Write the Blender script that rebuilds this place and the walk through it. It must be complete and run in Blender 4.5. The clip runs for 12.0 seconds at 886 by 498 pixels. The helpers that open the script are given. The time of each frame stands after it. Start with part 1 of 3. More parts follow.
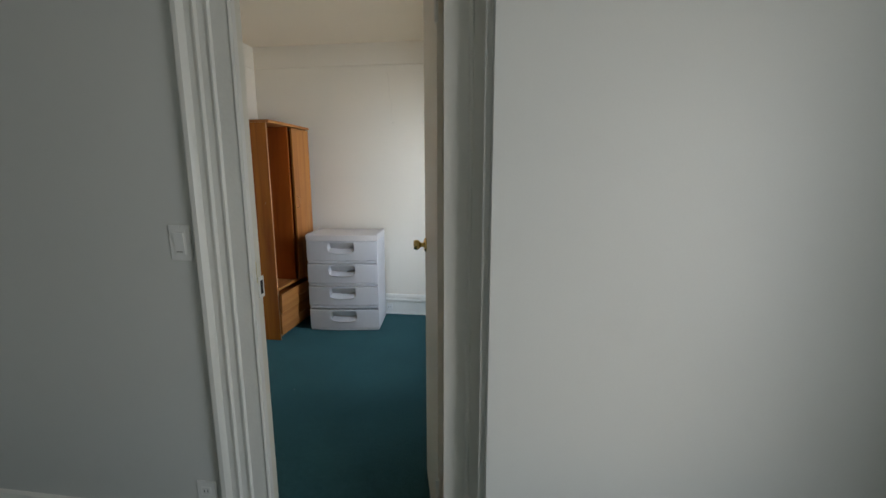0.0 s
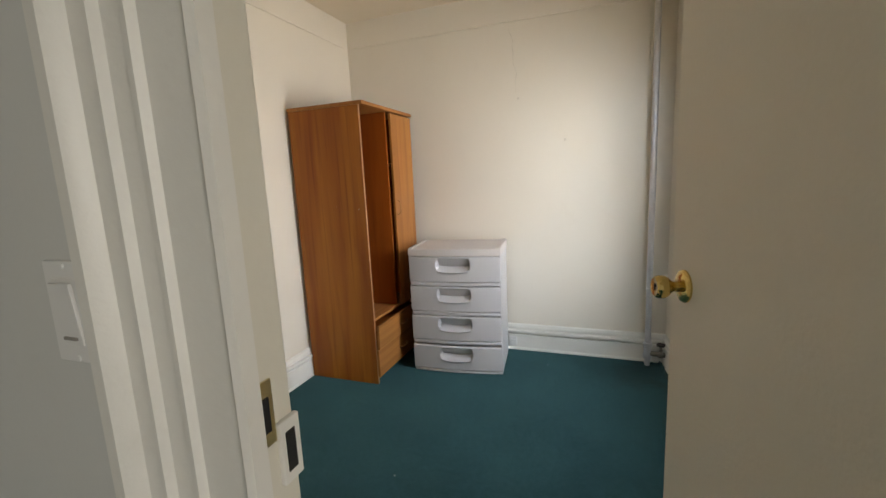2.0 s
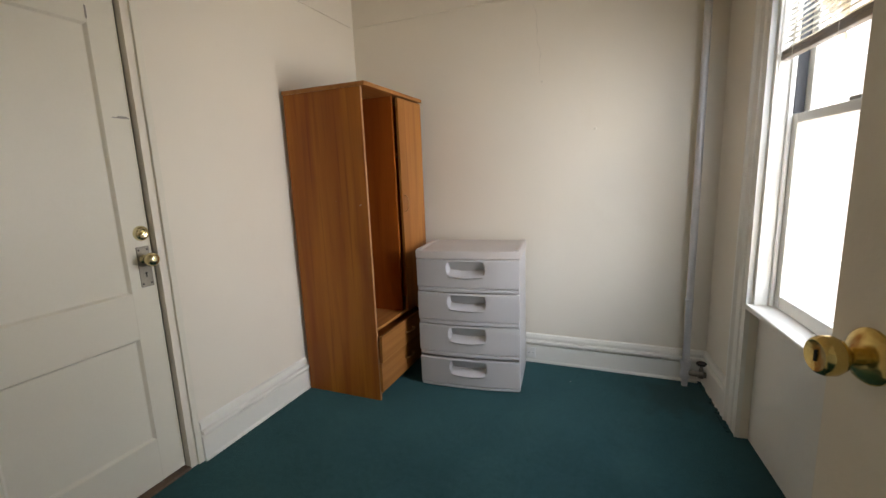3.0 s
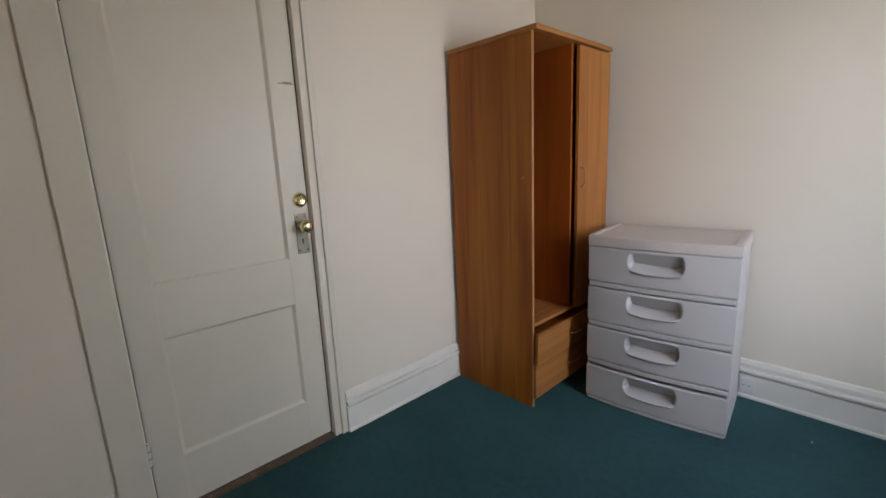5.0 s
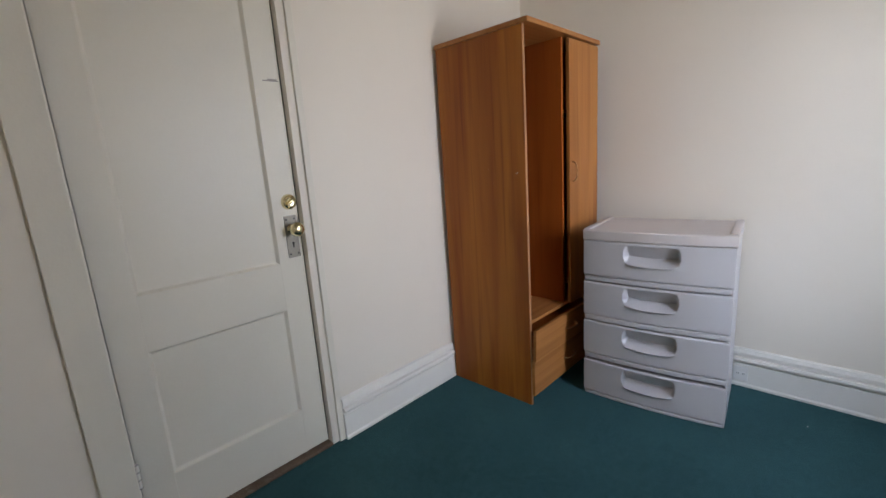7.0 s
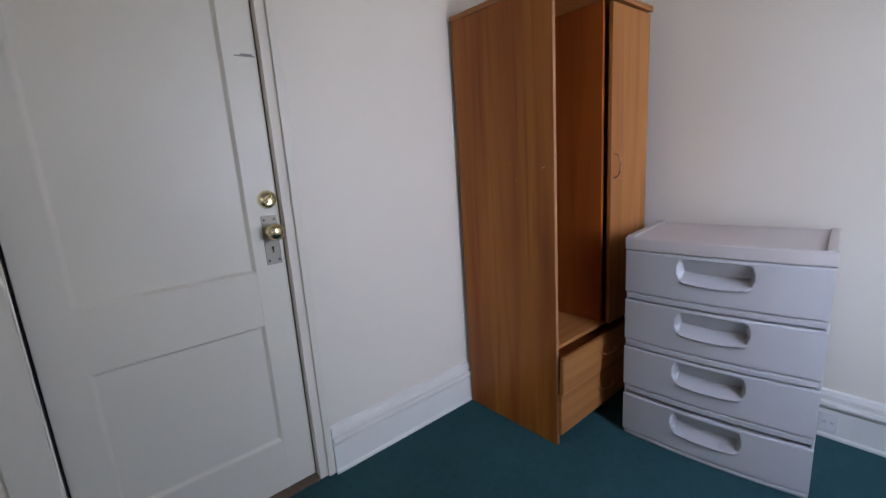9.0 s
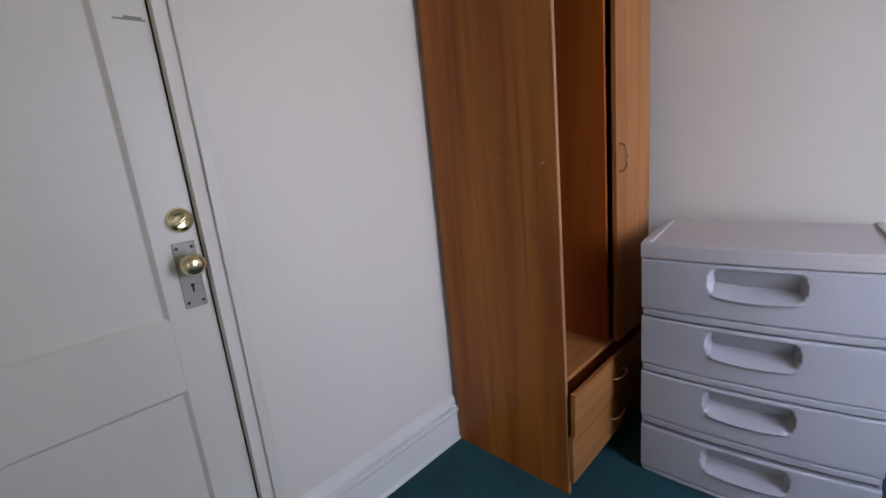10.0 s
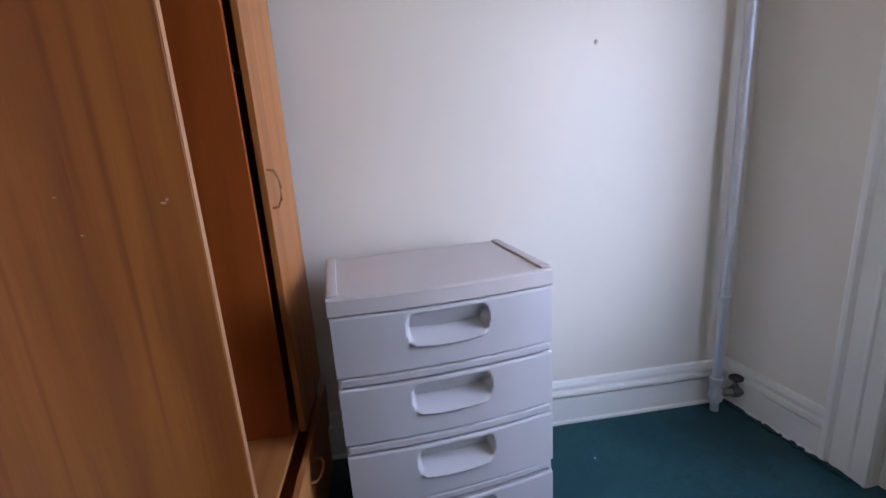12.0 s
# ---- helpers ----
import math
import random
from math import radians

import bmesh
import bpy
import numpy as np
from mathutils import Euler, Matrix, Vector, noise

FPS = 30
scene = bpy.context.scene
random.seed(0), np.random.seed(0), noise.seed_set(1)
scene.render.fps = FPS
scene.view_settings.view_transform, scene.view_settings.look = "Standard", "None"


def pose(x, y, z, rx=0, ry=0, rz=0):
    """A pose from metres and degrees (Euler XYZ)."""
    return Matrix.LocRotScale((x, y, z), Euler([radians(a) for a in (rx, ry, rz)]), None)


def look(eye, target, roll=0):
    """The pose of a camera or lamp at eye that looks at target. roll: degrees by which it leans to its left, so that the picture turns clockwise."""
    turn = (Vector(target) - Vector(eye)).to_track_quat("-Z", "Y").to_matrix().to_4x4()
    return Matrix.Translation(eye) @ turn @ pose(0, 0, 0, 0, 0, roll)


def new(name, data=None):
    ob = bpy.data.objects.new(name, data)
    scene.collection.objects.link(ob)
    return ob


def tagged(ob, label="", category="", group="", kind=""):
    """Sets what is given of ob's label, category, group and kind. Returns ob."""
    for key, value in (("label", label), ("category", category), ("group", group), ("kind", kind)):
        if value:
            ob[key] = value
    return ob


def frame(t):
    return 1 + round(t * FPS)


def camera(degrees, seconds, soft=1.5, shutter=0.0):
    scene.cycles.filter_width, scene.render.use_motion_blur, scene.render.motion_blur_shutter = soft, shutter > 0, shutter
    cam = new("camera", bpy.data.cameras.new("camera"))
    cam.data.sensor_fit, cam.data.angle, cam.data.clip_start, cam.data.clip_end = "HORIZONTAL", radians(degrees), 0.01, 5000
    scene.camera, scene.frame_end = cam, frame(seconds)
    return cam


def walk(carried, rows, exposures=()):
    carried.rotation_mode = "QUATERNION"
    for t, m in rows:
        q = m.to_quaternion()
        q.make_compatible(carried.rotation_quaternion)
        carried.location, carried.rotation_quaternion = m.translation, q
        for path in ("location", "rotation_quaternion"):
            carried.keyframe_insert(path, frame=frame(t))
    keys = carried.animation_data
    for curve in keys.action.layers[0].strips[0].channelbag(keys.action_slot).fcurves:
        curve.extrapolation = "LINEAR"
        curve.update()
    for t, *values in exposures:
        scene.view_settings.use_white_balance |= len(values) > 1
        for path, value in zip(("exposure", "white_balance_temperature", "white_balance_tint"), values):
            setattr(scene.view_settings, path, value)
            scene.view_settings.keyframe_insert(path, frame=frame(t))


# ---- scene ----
cam = camera(92.2, 12.0)
PATH = [
    (0, (2.305, -3.93, 1.384), (2.042, -1.981, 1.022), 0.0),
    (0.5, (2.078, -3.516, 1.294), (1.539, -1.62, 0.96), -0.3),
    (1, (1.965, -3.329, 1.286), (1.327, -1.462, 0.962), 0.4),
    (1.5, (1.885, -3.169, 1.276), (1.249, -1.298, 0.969), -0.1),
    (2, (1.87, -3.055, 1.289), (1.171, -1.209, 0.966), -2.7),
    (2.5, (1.812, -2.919, 1.285), (1.081, -1.087, 0.953), -1.6),
    (2.7, (1.795, -2.862, 1.283), (1.068, -1.031, 0.946), -2.1),
    (4.3, (1.661, -2.435, 1.246), (0.542, -0.825, 0.854), -1.0),
    (4.5, (1.666, -2.434, 1.226), (0.459, -0.887, 0.84), -1.5),
    (5, (1.653, -2.416, 1.209), (0.221, -1.076, 0.818), -2.6),
    (5.5, (1.612, -2.38, 1.215), (0.037, -1.213, 0.819), -3.4),
    (6, (1.592, -2.397, 1.207), (0.003, -1.247, 0.817), -3.7),
    (6.5, (1.585, -2.416, 1.207), (0.077, -1.162, 0.815), -3.9),
    (7, (1.582, -2.43, 1.206), (0.212, -1.03, 0.804), -3.9),
    (7.2, (1.571, -2.428, 1.216), (0.255, -0.981, 0.8), -3.7),
    (8.8, (1.506, -2.177, 1.171), (0.033, -0.884, 0.772), -3.5),
    (9, (1.454, -2.118, 1.178), (-0.049, -0.863, 0.775), -3.8),
    (9.5, (1.354, -1.985, 1.193), (-0.196, -0.791, 0.777), -5.3),
    (10, (1.163, -1.922, 1.188), (-0.223, -0.548, 0.75), -5.7),
    (10.5, (1.018, -1.858, 1.216), (-0.086, -0.267, 0.718), -7.0),
    (11, (0.898, -1.823, 1.174), (0.212, -0.006, 0.696), -6.1),
    (11.5, (0.815, -1.675, 1.16), (0.595, 0.251, 0.668), -5.4),
    (12, (0.836, -1.546, 1.19), (1.079, 0.383, 0.722), -3.8),
]
# ---- exposure ----
EXPOSURES = [(0.0, -0.1, 6400, 11), (0.5, -0.1, 6550, 11), (1.0, 0.1, 6850, 12), (1.5, 0.28, 7050, 14), (2.0, 0.3, 7350, 15),
             (2.5, 0.18, 7450, 16), (4.5, -0.22, 6800, 18), (5.5, -0.06, 6800, 19), (7.0, 0.03, 6450, 19), (9.0, -0.12, 5850, 22), (9.5, -0.12, 5950, 23),
             (11.0, -0.22, 5650, 28), (11.5, -0.05, 5600, 27), (12.0, 0.22, 5600, 26)]
walk(cam, [(t, look(eye, target, roll)) for t, eye, target, roll in PATH], EXPOSURES)

# ---- world and light ----
world = bpy.data.worlds.new("world")
scene.world = world
world.use_nodes = True
wnt = world.node_tree
sky = wnt.nodes.new("ShaderNodeTexSky")
sky.sky_type = "NISHITA"
sky.sun_disc = False
sky.sun_elevation = radians(22)
sky.sun_rotation = radians(145)
wnt.links.new(sky.outputs[0], wnt.nodes["Background"].inputs[0])
wnt.nodes["Background"].inputs[1].default_value = 0.1
sun = new("sun", bpy.data.lights.new("sun", "SUN"))
sun.data.energy, sun.data.angle, sun.data.color = 0.7, radians(40), (0.72, 0.85, 1.0)
sun.matrix_world = look((6.1, -7.2, 3.6), (0, 0, 0))

# The skewed window wall: x runs along it from the back corner, y outwards.
WALL_R = Matrix(((0.0995, 0.9950, 0, 2.275), (-0.9950, 0.0995, 0, 0), (0, 0, 1, 0), (0, 0, 0, 1)))


def area_light(name, m, w, h, power, color, spread=180):
    d = bpy.data.lights.new(name, "AREA")
    d.shape, d.size, d.size_y, d.energy, d.color, d.spread = "RECTANGLE", w, h, power, color, radians(spread)
    ob = new(name, d)
    ob.matrix_world = m
    return ob


# daylight in the room's window: the sky's cool light falls in and down, the sunlit ground's warm light goes up
area_light("window_skylight", WALL_R @ pose(0.985, 0.25, 1.37) @ pose(0, 0, 0, 0, 0, -27) @ pose(0, 0, 0, -60, 0, 0), 0.76, 1.34, 23, (0.64, 0.80, 1.0), 150)
area_light("window_ground_light", WALL_R @ pose(0.985, 0.27, 1.30) @ pose(0, 0, 0, 0, 0, -16) @ pose(0, 0, 0, -116, 0, 0), 0.76, 1.2, 8.5, (1.0, 0.86, 0.60), 150)
# unseen fill lamp, added to brighten the hall
area_light("hall_fill_light", pose(3.45, -4.10, 1.20, 90, 0, 90), 0.8, 1.3, 16, (0.87, 0.95, 1.0))


# ---- materials ----
def material(name, color, rough=0.5, metal=0.0, spread=0.06, grain=(9.0, 140.0), bump=0.05, dirt=None, dirt_amount=0.0, coat=0.0, spec=0.5):
    """A paint, plastic or metal with broad and fine variation of tone, gloss and relief."""
    mat = bpy.data.materials.new(name)
    mat.use_nodes = True
    nt = mat.node_tree
    bsdf = nt.nodes["Principled BSDF"]
    co = nt.nodes.new("ShaderNodeTexCoord")
    broad = nt.nodes.new("ShaderNodeTexNoise")
    broad.inputs["Scale"].default_value, broad.inputs["Detail"].default_value = grain[0] * 0.25, 5
    fine = nt.nodes.new("ShaderNodeTexNoise")
    fine.inputs["Scale"].default_value, fine.inputs["Detail"].default_value = grain[1], 4
    for n in (broad, fine):
        nt.links.new(co.outputs["Object"], n.inputs["Vector"])
    ramp = nt.nodes.new("ShaderNodeValToRGB")
    ramp.color_ramp.elements[0].position, ramp.color_ramp.elements[1].position = 0.3, 0.7
    ramp.color_ramp.elements[0].color = (*[c * (1 - spread) for c in color], 1)
    ramp.color_ramp.elements[1].color = (*[min(1, c * (1 + spread)) for c in color], 1)
    nt.links.new(broad.outputs["Fac"], ramp.inputs["Fac"])
    out = ramp.outputs["Color"]
    mix = nt.nodes.new("ShaderNodeMix")
    mix.data_type, mix.blend_type = "RGBA", "OVERLAY"
    mix.inputs["Factor"].default_value = min(1.0, spread * 2)
    nt.links.new(out, mix.inputs["A"])
    nt.links.new(fine.outputs["Fac"], mix.inputs["B"])
    out = mix.outputs["Result"]
    if dirt:
        spots = nt.nodes.new("ShaderNodeTexNoise")
        spots.inputs["Scale"].default_value, spots.inputs["Detail"].default_value, spots.inputs["Roughness"].default_value = grain[0] * 0.7, 8, 0.7
        nt.links.new(co.outputs["Object"], spots.inputs["Vector"])
        sr = nt.nodes.new("ShaderNodeValToRGB")
        sr.color_ramp.elements[0].position, sr.color_ramp.elements[1].position = 0.58, 0.72
        sr.color_ramp.elements[0].color, sr.color_ramp.elements[1].color = (0, 0, 0, 1), (dirt_amount, dirt_amount, dirt_amount, 1)
        nt.links.new(spots.outputs["Fac"], sr.inputs["Fac"])
        dm = nt.nodes.new("ShaderNodeMix")
        dm.data_type = "RGBA"
        nt.links.new(sr.outputs["Color"], dm.inputs["Factor"])
        nt.links.new(out, dm.inputs["A"])
        dm.inputs["B"].default_value = (*dirt, 1)
        out = dm.outputs["Result"]
    nt.links.new(out, bsdf.inputs["Base Color"])
    rr = nt.nodes.new("ShaderNodeMapRange")
    rr.inputs["To Min"].default_value, rr.inputs["To Max"].default_value = max(0.03, rough - 0.1), min(1, rough + 0.1)
    nt.links.new(broad.outputs["Fac"], rr.inputs["Value"])
    nt.links.new(rr.outputs["Result"], bsdf.inputs["Roughness"])
    bsdf.inputs["Metallic"].default_value = metal
    bsdf.inputs["Specular IOR Level"].default_value = spec
    bsdf.inputs["Coat Weight"].default_value = coat
    if bump:
        add = nt.nodes.new("ShaderNodeMath")
        add.operation = "MULTIPLY_ADD"
        add.inputs[1].default_value = 2.5
        nt.links.new(broad.outputs["Fac"], add.inputs[0])
        nt.links.new(fine.outputs["Fac"], add.inputs[2])
        b = nt.nodes.new("ShaderNodeBump")
        b.inputs["Strength"].default_value, b.inputs["Distance"].default_value = 0.6, bump * 0.02
        nt.links.new(add.outputs["Value"], b.inputs["Height"])
        nt.links.new(b.outputs["Normal"], bsdf.inputs["Normal"])
    return mat


def wood(name, light, dark, streak, rough=0.38, axis=2, seed=0.0, bands=10.0):
    """Wood-print laminate: broad bands and fine streaks along one axis."""
    mat = bpy.data.materials.new(name)
    mat.use_nodes = True
    nt = mat.node_tree
    bsdf = nt.nodes["Principled BSDF"]
    co = nt.nodes.new("ShaderNodeTexCoord")

    def grain(across, along, detail, distort, offset):
        mp = nt.nodes.new("ShaderNodeMapping")
        s = [across] * 3
        s[axis] = along
        mp.inputs["Scale"].default_value = s
        mp.inputs["Location"].default_value = (seed + offset,) * 3
        nt.links.new(co.outputs["Object"], mp.inputs["Vector"])
        n = nt.nodes.new("ShaderNodeTexNoise")
        n.inputs["Scale"].default_value, n.inputs["Detail"].default_value, n.inputs["Distortion"].default_value = 1.0, detail, distort
        nt.links.new(mp.outputs["Vector"], n.inputs["Vector"])
        return n.outputs["Fac"]

    broad, mid, fine = grain(bands, 0.7, 2, 0.5, 0), grain(bands * 3.2, 1.1, 3, 0.4, 3.1), grain(260, 5.0, 3, 0.1, 7.7)
    r = nt.nodes.new("ShaderNodeValToRGB")
    r.color_ramp.elements[0].position, r.color_ramp.elements[0].color = 0.34, (*dark, 1)
    r.color_ramp.elements[1].position, r.color_ramp.elements[1].color = 0.64, (*light, 1)
    nt.links.new(broad, r.inputs["Fac"])
    sr = nt.nodes.new("ShaderNodeMapRange")
    sr.inputs["From Min"].default_value, sr.inputs["From Max"].default_value = 0.52, 0.72
    sr.inputs["To Max"].default_value = 0.55
    nt.links.new(mid, sr.inputs["Value"])
    m1 = nt.nodes.new("ShaderNodeMix")
    m1.data_type = "RGBA"
    nt.links.new(sr.outputs["Result"], m1.inputs["Factor"])
    nt.links.new(r.outputs["Color"], m1.inputs["A"])
    m1.inputs["B"].default_value = (*streak, 1)
    m2 = nt.nodes.new("ShaderNodeMix")
    m2.data_type, m2.blend_type = "RGBA", "OVERLAY"
    m2.inputs["Factor"].default_value = 0.14
    nt.links.new(m1.outputs["Result"], m2.inputs["A"])
    nt.links.new(fine, m2.inputs["B"])
    nt.links.new(m2.outputs["Result"], bsdf.inputs["Base Color"])
    rr = nt.nodes.new("ShaderNodeMapRange")
    rr.inputs["To Min"].default_value, rr.inputs["To Max"].default_value = rough - 0.07, rough + 0.1
    nt.links.new(mid, rr.inputs["Value"])
    nt.links.new(rr.outputs["Result"], bsdf.inputs["Roughness"])
    bsdf.inputs["Specular IOR Level"].default_value = 0.28
    b = nt.nodes.new("ShaderNodeBump")
    b.inputs["Strength"].default_value, b.inputs["Distance"].default_value = 0.25, 0.0006
    nt.links.new(fine, b.inputs["Height"])
    nt.links.new(b.outputs["Normal"], bsdf.inputs["Normal"])
    return mat


def carpet_material():
    """Short dense pile: tufts a few millimetres across, trodden and brushed patches, scattered lint."""
    mat = bpy.data.materials.new("teal_carpet")
    mat.use_nodes = True
    nt = mat.node_tree
    bsdf = nt.nodes["Principled BSDF"]
    co = nt.nodes.new("ShaderNodeTexCoord")

    def tex(scale, detail):
        n = nt.nodes.new("ShaderNodeTexNoise")
        n.inputs["Scale"].default_value, n.inputs["Detail"].default_value = scale, detail
        nt.links.new(co.outputs["Object"], n.inputs["Vector"])
        return n.outputs["Fac"]

    trod, mottle, tuft = tex(2.6, 4), tex(38, 3), tex(330, 2)
    r = nt.nodes.new("ShaderNodeValToRGB")
    r.color_ramp.elements[0].position, r.color_ramp.elements[0].color = 0.3, (0.0145, 0.048, 0.056, 1)
    r.color_ramp.elements[1].position, r.color_ramp.elements[1].color = 0.72, (0.022, 0.069, 0.077, 1)
    nt.links.new(trod, r.inputs["Fac"])
    m = nt.nodes.new("ShaderNodeMix")
    m.data_type, m.blend_type = "RGBA", "OVERLAY"
    m.inputs["Factor"].default_value = 0.35
    nt.links.new(r.outputs["Color"], m.inputs["A"])
    nt.links.new(mottle, m.inputs["B"])
    m2 = nt.nodes.new("ShaderNodeMix")
    m2.data_type, m2.blend_type = "RGBA", "OVERLAY"
    m2.inputs["Factor"].default_value = 0.6
    nt.links.new(m.outputs["Result"], m2.inputs["A"])
    nt.links.new(tuft, m2.inputs["B"])
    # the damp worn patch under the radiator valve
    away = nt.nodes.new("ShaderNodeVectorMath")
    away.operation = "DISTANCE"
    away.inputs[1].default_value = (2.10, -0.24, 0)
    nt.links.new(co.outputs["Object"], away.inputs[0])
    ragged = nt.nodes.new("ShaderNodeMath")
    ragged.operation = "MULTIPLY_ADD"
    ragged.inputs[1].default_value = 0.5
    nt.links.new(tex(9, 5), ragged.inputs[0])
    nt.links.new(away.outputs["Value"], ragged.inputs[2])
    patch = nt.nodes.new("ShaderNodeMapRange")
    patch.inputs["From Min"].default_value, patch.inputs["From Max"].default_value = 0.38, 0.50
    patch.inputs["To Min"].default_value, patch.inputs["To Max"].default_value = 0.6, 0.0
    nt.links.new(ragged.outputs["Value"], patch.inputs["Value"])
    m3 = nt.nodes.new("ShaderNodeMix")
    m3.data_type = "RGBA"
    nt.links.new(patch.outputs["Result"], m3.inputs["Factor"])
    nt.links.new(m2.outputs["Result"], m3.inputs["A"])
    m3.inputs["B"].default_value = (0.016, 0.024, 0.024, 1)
    nt.links.new(m3.outputs["Result"], bsdf.inputs["Base Color"])
    bsdf.inputs["Roughness"].default_value = 0.95
    bsdf.inputs["Specular IOR Level"].default_value = 0.12
    bsdf.inputs["Sheen Weight"].default_value = 0.25
    bsdf.inputs["Sheen Tint"].default_value = (0.25, 0.6, 0.62, 1)
    b = nt.nodes.new("ShaderNodeBump")
    b.inputs["Strength"].default_value, b.inputs["Distance"].default_value = 0.9, 0.004
    nt.links.new(tuft, b.inputs["Height"])
    nt.links.new(b.outputs["Normal"], bsdf.inputs["Normal"])
    return mat


def glass_material():
    mat = bpy.data.materials.new("window_glass")
    mat.use_nodes = True
    bsdf = mat.node_tree.nodes["Principled BSDF"]
    bsdf.inputs["Transmission Weight"].default_value = 1.0
    bsdf.inputs["Roughness"].default_value = 0.02
    bsdf.inputs["IOR"].default_value = 1.45
    return mat


WALL_PAINT = material("cream_wall_paint", (0.80, 0.745, 0.645), 0.55, spread=0.022, grain=(5, 190), bump=0.025, dirt=(0.70, 0.63, 0.52), dirt_amount=0.22)
HALL_PAINT = material("hall_wall_paint", (0.70, 0.70, 0.665), 0.5, spread=0.02, grain=(5, 190), bump=0.008, dirt=(0.6, 0.59, 0.55), dirt_amount=0.15)
CEILING_PAINT = material("ceiling_paint", (0.74, 0.66, 0.53), 0.7, spread=0.025, grain=(4, 120), bump=0.06)
TRIM_PAINT = material("glossy_white_trim_paint", (0.82, 0.80, 0.74), 0.34, spread=0.03, grain=(14, 90), bump=0.04, dirt=(0.55, 0.50, 0.42), dirt_amount=0.12)
DOOR_PAINT = material("cream_door_paint", (0.76, 0.725, 0.62), 0.4, spread=0.025, grain=(10, 110), bump=0.025, dirt=(0.62, 0.58, 0.49), dirt_amount=0.12)
LEAF_PAINT = material("beige_door_paint", (0.82, 0.755, 0.64), 0.42, spread=0.02, grain=(8, 120), bump=0.05, dirt=(0.56, 0.50, 0.42), dirt_amount=0.12)
CARPET = carpet_material()
PLASTIC = material("pale_grey_plastic", (0.515, 0.50, 0.505), 0.42, spread=0.02, grain=(12, 260), bump=0.03, dirt=(0.48, 0.46, 0.46), dirt_amount=0.12)
# chest top's colour is raised to carry the sky light from above
PLASTIC_TOP_LIT = material("pale_grey_plastic_top_lit", (0.59, 0.54, 0.515), 0.5, spread=0.03, grain=(16, 260), bump=0.05, dirt=(0.5, 0.46, 0.45), dirt_amount=0.2)
SWITCH_PLASTIC = material("white_switch_plastic", (0.82, 0.81, 0.78), 0.35, spread=0.015, bump=0.0)
WOOD = wood("cherry_laminate", (0.43, 0.148, 0.019), (0.275, 0.071, 0.010), (0.175, 0.036, 0.007), bands=8.5)
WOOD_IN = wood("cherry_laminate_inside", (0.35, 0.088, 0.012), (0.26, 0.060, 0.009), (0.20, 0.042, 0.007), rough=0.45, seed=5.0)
WOOD_FRONT = wood("cherry_laminate_front", (0.44, 0.178, 0.045), (0.33, 0.12, 0.028), (0.25, 0.085, 0.020), rough=0.36, seed=11.0)
WOOD_DRAWER = wood("cherry_laminate_drawer", (0.44, 0.19, 0.055), (0.34, 0.13, 0.034), (0.27, 0.095, 0.025), rough=0.36, axis=1, seed=17.0)
WOOD_EDGE = material("pale_cherry_edging", (0.42, 0.20, 0.085), 0.4, spread=0.08, grain=(30, 300), bump=0.02)
DARK_WOOD = material("worn_brown_threshold", (0.13, 0.085, 0.055), 0.6, spread=0.3, grain=(30, 160), bump=0.3, dirt=(0.4, 0.36, 0.3), dirt_amount=0.7)
BRASS = material("polished_brass", (0.72, 0.53, 0.20), 0.2, 1.0, spread=0.08, grain=(60, 300), bump=0.02, dirt=(0.35, 0.24, 0.09), dirt_amount=0.4)
PALE_BRASS = material("pale_worn_brass", (0.78, 0.69, 0.42), 0.22, 1.0, spread=0.08, grain=(60, 300), bump=0.02, dirt=(0.4, 0.32, 0.16), dirt_amount=0.4)
NICKEL = material("dull_nickel", (0.28, 0.26, 0.22), 0.5, 1.0, spread=0.15, grain=(50, 300), bump=0.05, dirt=(0.2, 0.18, 0.14), dirt_amount=0.5)
STEEL = material("silver_painted_pipe", (0.62, 0.62, 0.64), 0.38, 0.45, spread=0.08, grain=(40, 200), bump=0.06, dirt=(0.45, 0.42, 0.38), dirt_amount=0.3)
DARK_METAL = material("dark_metal", (0.045, 0.042, 0.04), 0.5, 0.7, spread=0.2, grain=(40, 240), bump=0.05)
DARK_GAP = material("black_gap", (0.012, 0.011, 0.010), 0.9, spread=0.1, bump=0.0)
BLIND = material("ivory_blind_slat", (0.72, 0.68, 0.60), 0.45, spread=0.03, bump=0.0)
BLIND_RAIL = material("taupe_blind_rail", (0.33, 0.28, 0.235), 0.45, spread=0.06, bump=0.02)
DARK_STRIP = material("dark_strip", (0.06, 0.062, 0.068), 0.5, spread=0.1, bump=0.0)
CHIP = material("pale_chip", (0.50, 0.36, 0.22), 0.6, spread=0.1, bump=0.0)
SCUFF = material("grey_scuff", (0.30, 0.28, 0.25), 0.7, spread=0.15, bump=0.0)
CREASE = material("paint_crease", (0.69, 0.64, 0.55), 0.7, spread=0.12, grain=(30, 200), bump=0.1)
LINT = material("white_lint", (0.5, 0.52, 0.5), 0.9, spread=0.1, bump=0.0)
GLASS = glass_material()


# ---- mesh helpers ----
def box(bm, x0, x1, y0, y1, z0, z1, bevel=0.0, seg=2):
    made = bmesh.ops.create_cube(bm, size=1.0, matrix=Matrix.Translation(((x0 + x1) / 2, (y0 + y1) / 2, (z0 + z1) / 2)) @ Matrix.Diagonal((x1 - x0, y1 - y0, z1 - z0, 1)))
    if bevel:
        edges = list({e for v in made["verts"] for e in v.link_edges})
        bmesh.ops.bevel(bm, geom=edges, offset=bevel, segments=seg, affect="EDGES", profile=0.5)
    return bm


